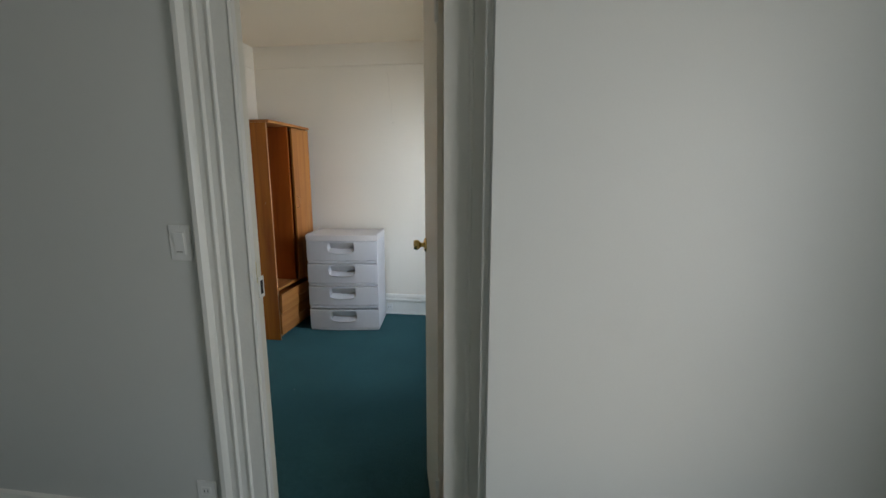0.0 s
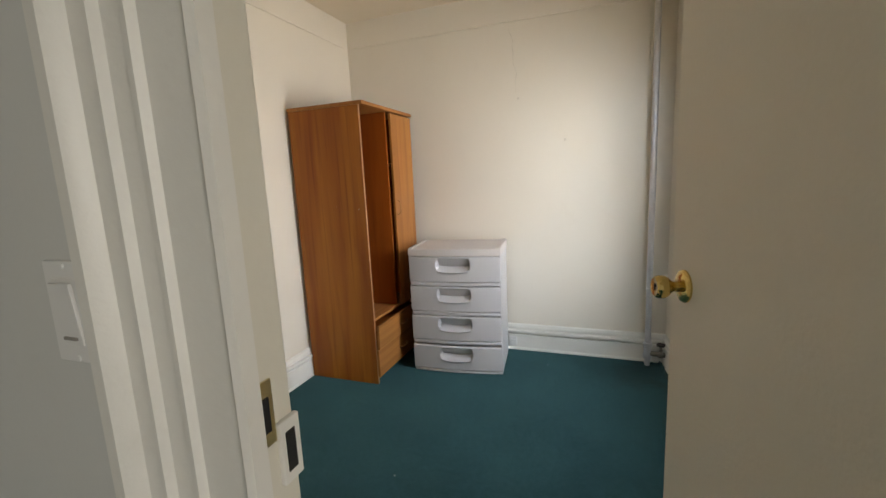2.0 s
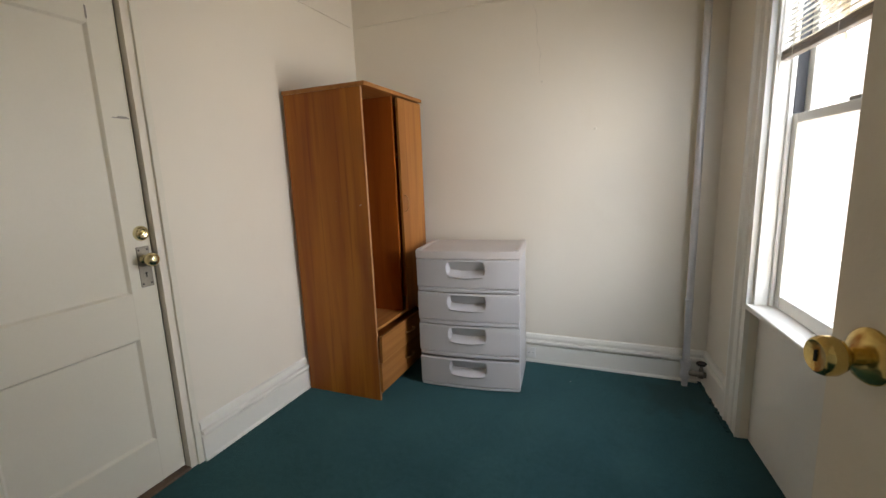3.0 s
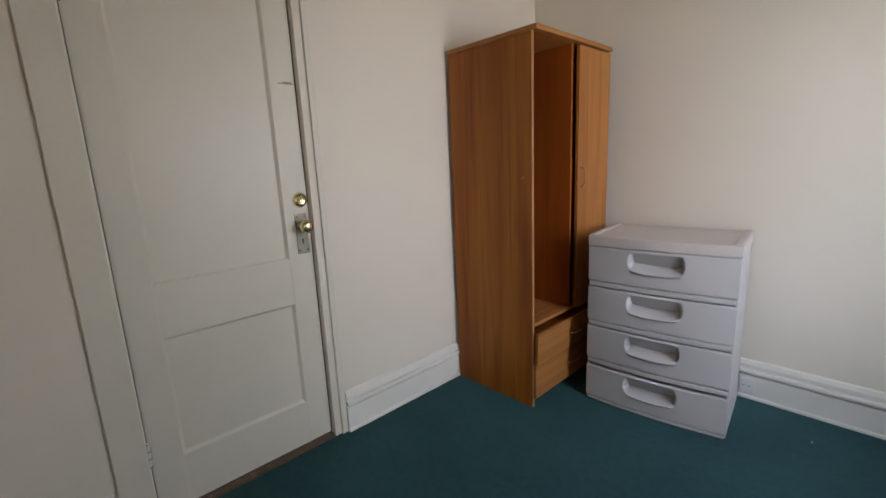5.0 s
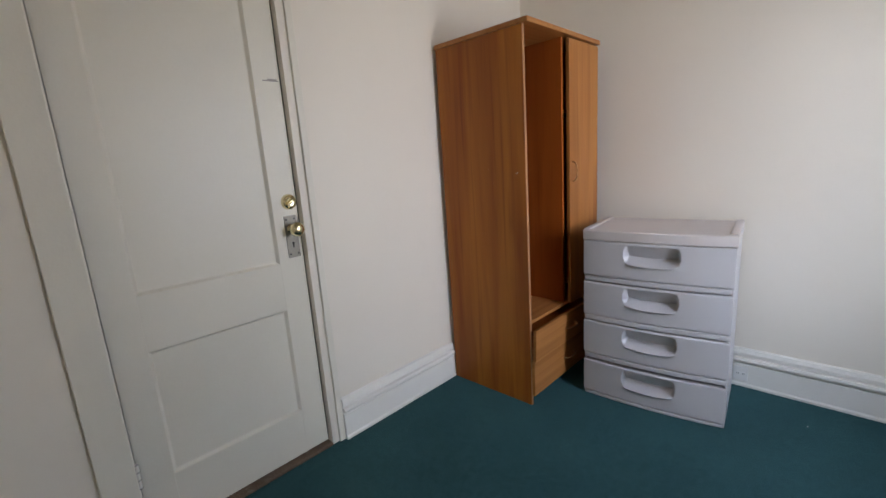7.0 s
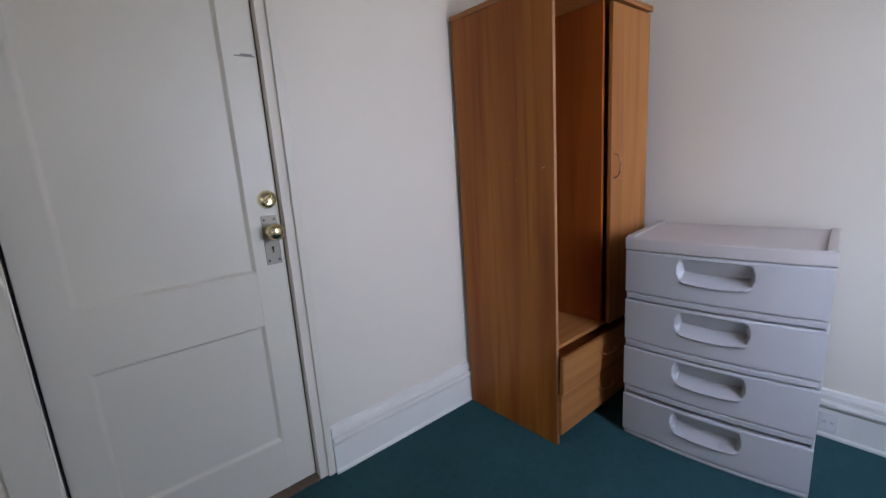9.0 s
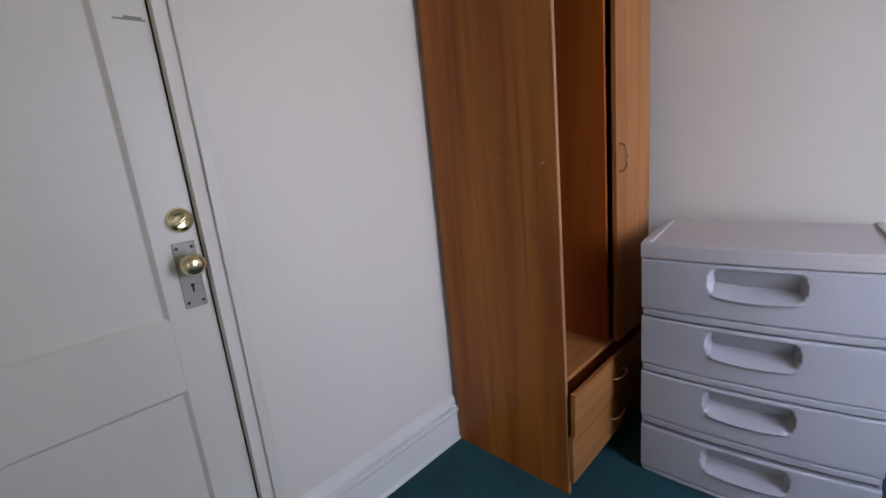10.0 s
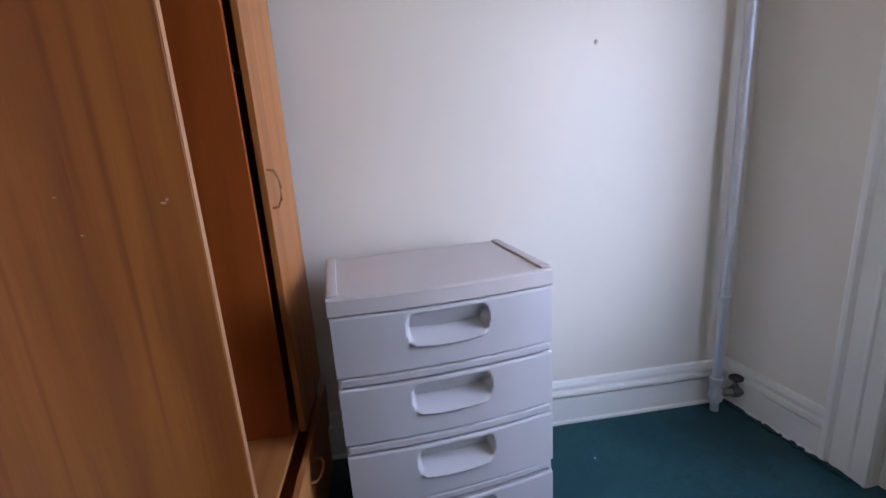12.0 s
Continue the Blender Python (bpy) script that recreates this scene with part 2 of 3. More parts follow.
def boxed(*a, **k):
    return box(bmesh.new(), *a, **k)


def run(profile, length, bm=None, m=Matrix()):
    """A moulding: the profile's (out, up) pairs drawn along x from 0 to length; out goes along -y."""
    bm = bm or bmesh.new()
    ends = [[bm.verts.new(m @ Vector((x, -o, u))) for o, u in profile] for x in (0, length)]
    n = len(profile)
    for i in range(n):
        j = (i + 1) % n
        bm.faces.new((ends[0][i], ends[1][i], ends[1][j], ends[0][j]))
    bm.faces.new(ends[0][::-1])
    bm.faces.new(ends[1])
    bmesh.ops.recalc_face_normals(bm, faces=bm.faces)
    return bm


def spun(profile, m=Matrix(), steps=28, bm=None):
    """A turned shape: (radius, height) pairs round z."""
    bm = bm or bmesh.new()
    rings = [[bm.verts.new(m @ Vector((r * math.cos(2 * math.pi * k / steps), r * math.sin(2 * math.pi * k / steps), h))) for k in range(steps)] for r, h in profile]
    for a, b in zip(rings, rings[1:]):
        for k in range(steps):
            bm.faces.new((a[k], a[(k + 1) % steps], b[(k + 1) % steps], b[k]))
    bm.faces.new(rings[0][::-1])
    bm.faces.new(rings[-1])
    bmesh.ops.recalc_face_normals(bm, faces=bm.faces)
    return bm


def tube(points, radius, steps=10):
    """A bent round bar through the points."""
    bm = bmesh.new()
    rings = []
    pts = [Vector(p) for p in points]
    for i, p in enumerate(pts):
        d = (pts[min(i + 1, len(pts) - 1)] - pts[max(i - 1, 0)]).normalized()
        q = d.to_track_quat("Z", "Y").to_matrix()
        rings.append([bm.verts.new(p + q @ Vector((radius * math.cos(2 * math.pi * k / steps), radius * math.sin(2 * math.pi * k / steps), 0))) for k in range(steps)])
    for a, b in zip(rings, rings[1:]):
        for k in range(steps):
            bm.faces.new((a[k], a[(k + 1) % steps], b[(k + 1) % steps], b[k]))
    bm.faces.new(rings[0][::-1])
    bm.faces.new(rings[-1])
    bmesh.ops.recalc_face_normals(bm, faces=bm.faces)
    return bm


def part(name, bm, mat, parent=None, label="", smooth=False):
    """Links a bmesh as one mesh object, under a thing or a part if one is given."""
    me = bpy.data.meshes.new(name)
    bm.to_mesh(me)
    bm.free()
    me.materials.append(mat)
    if smooth:
        me.shade_smooth()
        me.set_sharp_from_angle(angle=radians(35))
    ob = new(name, me)
    if parent:
        ob.parent = parent
    if label:
        ob["label"] = label
    return ob


def thing(name, m, label, category, group="", kind=""):
    """A top-level Empty at a thing's base, to hold its parts."""
    ob = new(name)
    ob.empty_display_size = 0.1
    ob.matrix_world = m
    return tagged(ob, label, category, group, kind)


def setting(name, bm, mat, label, category, smooth=False):
    return tagged(part(name, bm, mat, smooth=smooth), label, category, kind="structure")


def wall_mesh(length, height, depth, holes=(), m=Matrix()):
    """A wall along x with its face at y = 0 and its body behind (y > 0), with openings (x0, x1, z0, z1) through it."""
    xs = sorted({0.0, length, *[v for h in holes for v in h[:2]]})
    zs = sorted({0.0, height, *[v for h in holes for v in h[2:]]})
    bm = bmesh.new()
    for xa, xb in zip(xs, xs[1:]):
        za = None
        for z0, z1 in zip(zs, zs[1:]):
            solid = not any(h[0] < (xa + xb) / 2 < h[1] and h[2] < (z0 + z1) / 2 < h[3] for h in holes)
            if solid and za is None:
                za = z0
            if za is not None and (not solid or z1 == zs[-1]):
                box(bm, xa, xb, 0, depth, za, z1 if solid else z0)
                za = None
    bm.transform(m)
    return bm


# ---- the room's shell ----
CEIL = 2.50
ENTRY_IN, ENTRY_OUT = -2.742, -2.79
JAMB_L, JAMB_R, ENTRY_TOP = 1.579, 2.152, 2.04
CLOSET = (-2.285, -1.598, 2.0)

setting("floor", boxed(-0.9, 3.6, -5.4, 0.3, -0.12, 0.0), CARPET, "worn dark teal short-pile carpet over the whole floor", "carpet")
setting("ceiling", boxed(-0.9, 3.6, -5.4, 0.3, CEIL, CEIL + 0.12), CEILING_PAINT, "flat cream-painted plaster ceiling", "ceiling")
setting("wall_north", wall_mesh(2.75, CEIL, 0.15, m=pose(-0.15, 0, 0)), WALL_PAINT, "cream-painted plaster wall with a faint crack and nail anchors", "wall")
# x along the wall runs from the entry corner to the back corner
WEST = pose(0, -2.81, 0, 0, 0, 90)
setting("wall_west", wall_mesh(2.81, CEIL, 0.12, [(CLOSET[0] + 2.81, CLOSET[1] + 2.81, 0.0, CLOSET[2])], m=WEST), WALL_PAINT, "cream-painted plaster wall beside the panelled door", "wall")
WIN_U0, WIN_U1, WIN_SILL, WIN_TOP = 0.56, 1.39, 0.66, 2.07
setting("wall_east", wall_mesh(2.80, CEIL, 0.24, [(WIN_U0, WIN_U1, 0.0, WIN_TOP)], m=WALL_R), WALL_PAINT, "cream-painted outer wall with a tall window", "wall")
ENTRY = pose(-0.3, ENTRY_OUT, 0)
setting("wall_south", wall_mesh(3.75, CEIL, ENTRY_IN - ENTRY_OUT, [(JAMB_L - 0.02 + 0.3, JAMB_R + 0.02 + 0.3, 0.0, ENTRY_TOP)], m=ENTRY), HALL_PAINT, "greyish white painted wall between hall and room", "wall")
setting("wall_south_lining", wall_mesh(2.42, CEIL, 0.004, [(JAMB_L - 0.02, JAMB_R + 0.02, 0.0, ENTRY_TOP)], m=pose(0, ENTRY_IN + 0.0005, 0)), WALL_PAINT, "cream-painted plaster on the room side of the entry wall", "wall")
bm = bmesh.new()
box(bm, 2.262, 3.40, -2.915, -2.7904, 0, CEIL)
bmesh.ops.bevel(bm, geom=[e for e in bm.edges if all(abs(v.co.x - 2.262) < 1e-4 and abs(v.co.y + 2.915) < 1e-4 for v in e.verts)], offset=0.022, segments=5, affect="EDGES")
setting("wall_hall_north", bm, HALL_PAINT, "greyish white painted hall wall with a rounded corner", "wall", True)
# unseen enclosure, added so no sky light leaks round the closed door
bm = boxed(-0.75, -0.70, -2.45, -1.45, 0, CEIL)
box(bm, -0.70, -0.12, -2.45, -2.40, 0, CEIL)
box(bm, -0.70, -0.12, -1.50, -1.45, 0, CEIL)
setting("closet_light_block", bm, WALL_PAINT, "unseen box added behind the closet door to keep sky light out", "wall")
setting("wall_hall_west", boxed(-0.30, -0.20, -5.3, ENTRY_OUT, 0, CEIL), HALL_PAINT, "plain greyish white hall wall", "wall")
# opening added for the hall lamp; no window is known in this wall
setting("wall_hall_east", wall_mesh(2.5, CEIL, 0.10, [(0.91, 1.71, 0.65, 1.95)], m=pose(3.35, -2.79, 0, 0, 0, -90)), HALL_PAINT, "plain unseen hall wall with an opening added for the fill lamp", "wall")
setting("wall_hall_south", wall_mesh(3.75, CEIL, 0.12, m=pose(3.45, -5.2, 0, 0, 0, 180)), HALL_PAINT, "plain greyish white hall wall", "wall")

# pale hazy distance outside the window
haze = bpy.data.materials.new("pale_haze")
haze.use_nodes = True
hz_nt = haze.node_tree
hz_em = hz_nt.nodes.new("ShaderNodeEmission")
hz_em.inputs["Color"].default_value, hz_em.inputs["Strength"].default_value = (0.93, 0.97, 1.0, 1), 2.6
hz_nt.links.new(hz_em.outputs[0], hz_nt.nodes["Material Output"].inputs["Surface"])
setting("backdrop", boxed(2.7, 14.0, 8.0, 8.1, -3.0, 12.0), haze, "pale overcast sky outside the window", "sky")

# ---- baseboards and picture rail line ----
BASE = [(0.0, 0.0), (0.027, 0.0), (0.027, 0.010), (0.021, 0.018), (0.020, 0.120), (0.011, 0.123), (0.010, 0.132), (0.029, 0.1335), (0.032, 0.142),
        (0.029, 0.152), (0.012, 0.154), (0.011, 0.160), (0.017, 0.1615), (0.018, 0.176), (0.012, 0.193), (0.0, 0.198)]
HALL_BASE = [(o, u * 1.25) for o, u in BASE]
setting("baseboard_north", run(BASE, 2.275), TRIM_PAINT, "glossy white moulded baseboard along the wall", "baseboard")
setting("baseboard_west", run(BASE, 0.736, m=pose(0, -1.537, 0, 0, 0, 90)), TRIM_PAINT, "glossy white moulded baseboard along the wall", "baseboard")
setting("baseboard_west_stub", run(BASE, 0.345, m=pose(0, -2.74, 0, 0, 0, 90)), TRIM_PAINT, "short glossy white baseboard beside the door casing", "baseboard")
setting("baseboard_east", run(BASE, 0.414, m=WALL_R), TRIM_PAINT, "glossy white moulded baseboard under peeling paint", "baseboard")
setting("baseboard_hall", run(HALL_BASE, 1.720, m=pose(-0.3, ENTRY_OUT, 0)), TRIM_PAINT, "tall white moulded hall baseboard", "baseboard")
setting("baseboard_hall_east", run(HALL_BASE, 1.06, m=pose(2.29, -2.915, 0)), TRIM_PAINT, "tall white moulded hall baseboard", "baseboard")
LINE = [(0.0, 0.0), (0.005, 0.001), (0.006, 0.005), (0.0, 0.011)]
setting("trim_north", run(LINE, 2.2, m=pose(0.03, 0, 2.305)), WALL_PAINT, "painted-over picture rail line on the wall", "trim")
setting("trim_west", run(LINE, 2.7, m=pose(0, -2.74, 2.305, 0, 0, 90)), WALL_PAINT, "painted-over picture rail line on the wall", "trim")
# rough carpet edges along the walls
bm = bmesh.new()
rng = random.Random(4)
for k in range(60):
    a = k / 60 * 0.52
    w = rng.uniform(0.010, 0.026)
    d = rng.uniform(0.004, 0.016)
    box(bm, a, a + w, -0.028 - d, -0.020, 0.0, rng.uniform(0.004, 0.014))
bm.transform(WALL_R)
setting("carpet_edge", bm, CARPET, "frayed teal carpet edge turned up at the wall", "carpet edge")

# ---- entry: jambs, casing, strikes, switch ----
CASING = [(0.0, 0.0), (0.030, 0.0), (0.036, 0.007), (0.036, 0.021), (0.028, 0.028), (0.020, 0.032), (0.019, 0.054), (0.025, 0.057), (0.025, 0.063), (0.017, 0.067), (0.015, 0.091), (0.021, 0.094), (0.021, 0.100), (0.014, 0.104), (0.013, 0.150), (0.020, 0.158), (0.017, 0.166), (0.0, 0.166)]
FLAT_CASING = [(0.0, 0.0), (0.014, 0.0), (0.014, 0.030), (0.018, 0.034), (0.018, 0.040), (0.014, 0.044), (0.012, 0.106), (0.0, 0.106)]
# stands the run upright: length goes up, the profile's width goes across
UP_L = Matrix(((0, 0, 1, 1.429), (0, 1, 0, ENTRY_OUT), (1, 0, 0, 0), (0, 0, 0, 1)))
UP_R = Matrix(((0, 0, -1, 2.2615), (0, 1, 0, ENTRY_OUT), (1, 0, 0, 0), (0, 0, 0, 1)))
HEAD = Matrix(((1, 0, 0, 1.429), (0, 1, 0, ENTRY_OUT), (0, 0, -1, ENTRY_TOP + 0.135), (0, 0, 0, 1)))
door_1 = thing("door_1", pose(1.875, ENTRY_OUT, 0), "white moulded entry door frame with layered fluted casing", "door frame", kind="structure")


def under(ob, bm):
    """Moves a bmesh given in world coordinates into a thing's own."""
    bm.transform(ob.matrix_world.inverted())
    return bm


def place(name, bm, mat, ob, label="", smooth=False):
    return part(name, under(ob, bm), mat, ob, label, smooth)


bpy.context.view_layer.update()
place("casing", run(CASING, ENTRY_TOP - 0.02, m=UP_L), TRIM_PAINT, door_1, "layered white casing board", True)
place("casing", run(FLAT_CASING, ENTRY_TOP - 0.02, m=UP_R), TRIM_PAINT, door_1, "flat white casing board", True)
place("head_casing", run(CASING, 0.832, m=HEAD), TRIM_PAINT, door_1, "", True)
jamb = place("jamb", boxed(JAMB_L - 0.02, JAMB_L, ENTRY_OUT + 0.0005, ENTRY_IN + 0.004, 0, ENTRY_TOP, bevel=0.002), DOOR_PAINT, door_1)
place("jamb", boxed(JAMB_R, JAMB_R + 0.02, ENTRY_OUT + 0.0005, ENTRY_IN + 0.004, 0, ENTRY_TOP, bevel=0.002), DOOR_PAINT, door_1)
place("head_jamb", boxed(JAMB_L - 0.02, JAMB_R + 0.02, ENTRY_OUT + 0.0005, ENTRY_IN + 0.004, ENTRY_TOP, ENTRY_TOP + 0.02), DOOR_PAINT, door_1)
place("strike_plate", boxed(JAMB_L, JAMB_L + 0.003, ENTRY_OUT + 0.003, ENTRY_OUT + 0.026, 1.050, 1.114, bevel=0.001), PALE_BRASS, door_1, "old brass strike plate")
place("strike_hole", boxed(JAMB_L + 0.0005, JAMB_L + 0.0036, ENTRY_OUT + 0.009, ENTRY_OUT + 0.020, 1.064, 1.098), DARK_GAP, door_1)
place("strike_plate", boxed(JAMB_L, JAMB_L + 0.006, ENTRY_OUT + 0.027, ENTRY_OUT + 0.054, 1.000, 1.066, bevel=0.0015), TRIM_PAINT, door_1, "painted strike plate with a lip")
place("strike_hole", boxed(JAMB_L + 0.0005, JAMB_L + 0.0066, ENTRY_OUT + 0.033, ENTRY_OUT + 0.046, 1.012, 1.054), DARK_GAP, door_1)


def wall_plate(name, x, z, label, category):
    ob = thing(name, pose(x, ENTRY_OUT, z), label, category)
    part("plate", boxed(-0.034, 0.034, -0.006, 0, -0.054, 0.054, bevel=0.0022), SWITCH_PLASTIC, ob)
    return ob


switch = wall_plate("light_switch", 1.363, 1.172, "white rocker light switch on the hall wall", "light switch")
part("bezel", boxed(-0.0195, 0.0195, -0.0075, -0.0055, -0.0365, 0.0365, bevel=0.0006), SWITCH_PLASTIC, switch)
bm = boxed(-0.0165, 0.0165, -0.011, -0.007, -0.033, 0.033, bevel=0.001)
bm.transform(pose(0, 0, 0, 4, 0, 0))
part("rocker", bm, SWITCH_PLASTIC, switch)
part("status_slot", boxed(-0.010, 0.010, -0.0112, -0.009, -0.0275, -0.0245), SCUFF, switch, "grey slot")
for z in (-0.049, 0.049):
    part("screw", spun([(0.003, 0), (0.003, 0.001), (0.002, 0.0016)], pose(0, -0.006, z, 90, 0, 0), 10), SWITCH_PLASTIC, switch)
outlet = wall_plate("hall_outlet", 1.358, 0.315, "white wall outlet plate above the hall baseboard", "outlet")
for z in (-0.021, 0.021):
    o = part("receptacle", boxed(-0.016, 0.016, -0.0085, -0.0055, z - 0.014, z + 0.014, bevel=0.003), SWITCH_PLASTIC, outlet)
    for x in (-0.006, 0.006):
        part("slot", boxed(x - 0.001, x + 0.001, -0.0088, -0.008, z - 0.005, z + 0.005), DARK_GAP, o)

# ---- the open entry door ----
HINGE, EDGE = Vector((2.118, -2.666)), Vector((1.993, -2.180))
LEAF_W = (EDGE - HINGE).length
turn = math.degrees(math.atan2(EDGE.y - HINGE.y, EDGE.x - HINGE.x))
leaf = thing("entry_door", pose(HINGE.x, HINGE.y, 0.012, 0, 0, turn), "open flush beige-painted door with a brass knob", "door")
part("leaf", boxed(0.012, LEAF_W, -0.027, 0.0, 0, 2.015, bevel=0.002), LEAF_PAINT, leaf)
for z in (0.25, 1.78):
    h = part("hinge", spun([(0.006, 0), (0.006, 0.09)], pose(0.004, 0.002, z), 12), TRIM_PAINT, leaf, "painted-over hinge")
    part("hinge_leaf", boxed(0.004, 0.035, -0.001, 0.0022, z, z + 0.09), TRIM_PAINT, h)
KX, KZ = LEAF_W - 0.054, 1.073
part("rosette", spun([(0.029, 0.0), (0.029, 0.003), (0.026, 0.007), (0.017, 0.010), (0.012, 0.011)], pose(KX, 0.0, KZ, -90, 0, 0)), BRASS, leaf, "round brass rosette", True)
k = part("knob", spun([(0.0095, 0.009), (0.009, 0.019), (0.011, 0.024), (0.017, 0.029), (0.0205, 0.036), (0.0205, 0.044), (0.0185, 0.049), (0.016, 0.0515), (0.011, 0.0505), (0.001, 0.0500)], pose(KX, 0.0, KZ, -90, 0, 0)), BRASS, leaf, "polished brass knob with a dished face", True)
part("keyway", boxed(KX - 0.0012, KX + 0.0012, 0.0495, 0.0515, KZ - 0.006, KZ + 0.006), DARK_GAP, k)
part("back_knob", spun([(0.011, 0.0), (0.0105, 0.022), (0.021, 0.034), (0.0245, 0.046), (0.020, 0.060), (0.001, 0.0605)], pose(KX, -0.027, KZ, 90, 0, 0)), BRASS, leaf, "", True)
part("latch_plate", boxed(LEAF_W - 0.0005, LEAF_W + 0.0015, -0.023, -0.005, KZ + 0.075, KZ + 0.165), DARK_METAL, leaf, "old dark mortise lock plate")
part("latch_plate", boxed(LEAF_W - 0.0005, LEAF_W + 0.0015, -0.023, -0.005, KZ - 0.028, KZ + 0.028), BRASS, leaf, "brass latch plate")
part("latch_bolt", boxed(LEAF_W, LEAF_W + 0.010, -0.019, -0.009, KZ - 0.008, KZ + 0.008, bevel=0.002), BRASS, leaf)

# ---- the panelled closet door ----
CY0, CY1, CTOP = CLOSET
DX = -0.030
door_2 = thing("door_2", pose(DX, (CY0 + CY1) / 2, 0), "closed white two-panel door with brass knob and deadbolt", "door", kind="structure")
DW = (CY1 - CY0) / 2
DW -= 0.004
PY = (-0.242, 0.236)      # panel edges across the door
PZ = (0.210, 0.660, 0.850, 1.870)
T = 0.036
# local x points into the room, local y along the wall towards the back corner
bv = 0.002
part("stile", boxed(-T, 0, -DW, PY[0], 0.016, CTOP - 0.006, bevel=bv), DOOR_PAINT, door_2)
part("stile", boxed(-T, 0, PY[1], DW, 0.016, CTOP - 0.006, bevel=bv), DOOR_PAINT, door_2)
for z0, z1 in ((0.016, PZ[0]), (PZ[1], PZ[2]), (PZ[3], CTOP - 0.006)):
    part("rail", boxed(-T + 0.001, -0.0008, PY[0] - 0.001, PY[1] + 0.001, z0, z1), DOOR_PAINT, door_2)


def door_panel(z0, z1):
    """A flat field sunk below the rails, with a sloping sticking all round."""
    bm = bmesh.new()
    y0, y1 = PY
    rings = []
    for inset, depth in ((0.0, -0.001), (0.003, -0.004), (0.009, -0.012), (0.012, -0.013)):
        rings.append([bm.verts.new((depth, y, z)) for y, z in ((y0 + inset, z0 + inset), (y1 - inset, z0 + inset), (y1 - inset, z1 - inset), (y0 + inset, z1 - inset))])
    for a, b in zip(rings, rings[1:]):
        for i in range(4):
            bm.faces.new((a[i], a[(i + 1) % 4], b[(i + 1) % 4], b[i]))
    bm.faces.new(rings[-1])
    bmesh.ops.recalc_face_normals(bm, faces=bm.faces)
    box(bm, -T + 0.006, -0.0145, y0, y1, z0, z1)
    return part("panel", bm, DOOR_PAINT, door_2)


door_panel(PZ[0], PZ[1])
door_panel(PZ[2], PZ[3])
mid = (CY0 + CY1) / 2
# frame, stops and casing
part("frame_stile", boxed(-0.09, 0.028, CY1 - mid, CY1 - mid + 0.030, 0, CTOP + 0.03, bevel=0.002), DOOR_PAINT, door_2)
part("frame_stile", boxed(-0.09, 0.028, CY0 - mid - 0.003, CY0 - mid, 0, CTOP + 0.03), DOOR_PAINT, door_2)
part("frame_head", boxed(-0.09, 0.028, CY0 - mid, CY1 - mid, CTOP, CTOP + 0.028), DOOR_PAINT, door_2)
part("casing", boxed(0.030, 0.042, CY1 - mid + 0.031, CY1 - mid + 0.060, 0, CTOP + 0.03, bevel=0.003), DOOR_PAINT, door_2, "flat cream casing board")
part("casing", boxed(0.030, 0.046, CY0 - mid - 0.098, CY0 - mid - 0.004, 0, CTOP + 0.03, bevel=0.003), DOOR_PAINT, door_2, "flat cream casing board")
part("head_casing", boxed(0.030, 0.054, CY0 - mid - 0.125, CY1 - mid + 0.075, CTOP + 0.031, CTOP + 0.145, bevel=0.004), DOOR_PAINT, door_2)
part("threshold", boxed(-0.05, 0.034, CY0 - mid, CY1 - mid, -0.004, 0.011, bevel=0.004), DARK_WOOD, door_2, "worn brown wooden threshold with flaking paint")
ky = -1.640 - mid
part("deadbolt", spun([(0.031, 0.0), (0.031, 0.004), (0.027, 0.012), (0.019, 0.016), (0.015, 0.0145), (0.001, 0.0145)], pose(0.0, -1.636 - mid, 1.090, 0, 90, 0)), PALE_BRASS, door_2, "round brass deadbolt rose", True)
bm = boxed(-0.0045, 0.0045, -0.016, 0.016, 0.0, 0.010, bevel=0.003)
bm.transform(pose(0.014, -1.636 - mid, 1.090) @ pose(0, 0, 0, 0, 90, 0) @ pose(0, 0, 0, 0, 0, 35))
part("thumb_turn", bm, PALE_BRASS, door_2, "", True)
plate = part("lock_plate", boxed(0.0, 0.003, ky - 0.026, ky + 0.026, 0.868, 1.036, bevel=0.0014), NICKEL, door_2, "dull nickel lock plate with a keyhole")
part("keyhole", spun([(0.005, 0), (0.005, 0.0006)], pose(0.0028, ky, 0.925, 0, 90, 0), 14), DARK_GAP, plate)
part("keyhole", boxed(0.0028, 0.0034, ky - 0.0025, ky + 0.0025, 0.908, 0.924), DARK_GAP, plate)
for z in (0.882, 1.022):
    for y in (-0.017, 0.017):
        part("screw", spun([(0.0042, 0), (0.0036, 0.0013)], pose(0.0028, ky + y, z, 0, 90, 0), 12), DARK_METAL, plate)
part("knob", spun([(0.019, 0.0), (0.017, 0.004), (0.010, 0.008), (0.009, 0.022), (0.015, 0.027), (0.025, 0.036), (0.0285, 0.047), (0.027, 0.058), (0.020, 0.066), (0.010, 0.0695), (0.001, 0.070)], pose(0.002, ky, 0.984, 0, 90, 0)), PALE_BRASS, door_2, "round worn brass knob", True)
for z, s in ((0.235, 0.0), (1.700, 0.0)):
    h = part("hinge", spun([(0.0065, 0), (0.0065, 0.088)], pose(0.030, CY0 - mid + 0.001, z), 12), TRIM_PAINT, door_2, "painted-over hinge with dark gaps", True)
    for zz in (0.0, 0.03, 0.058, 0.086):
        part("knuckle_gap", spun([(0.0068, 0), (0.0068, 0.0018)], pose(0.030, CY0 - mid + 0.001, z + zz), 12), DARK_GAP, h)
part("gap", boxed(-0.03, -0.004, DW, DW + 0.004, 0.016, CTOP - 0.006), DARK_GAP, door_2)
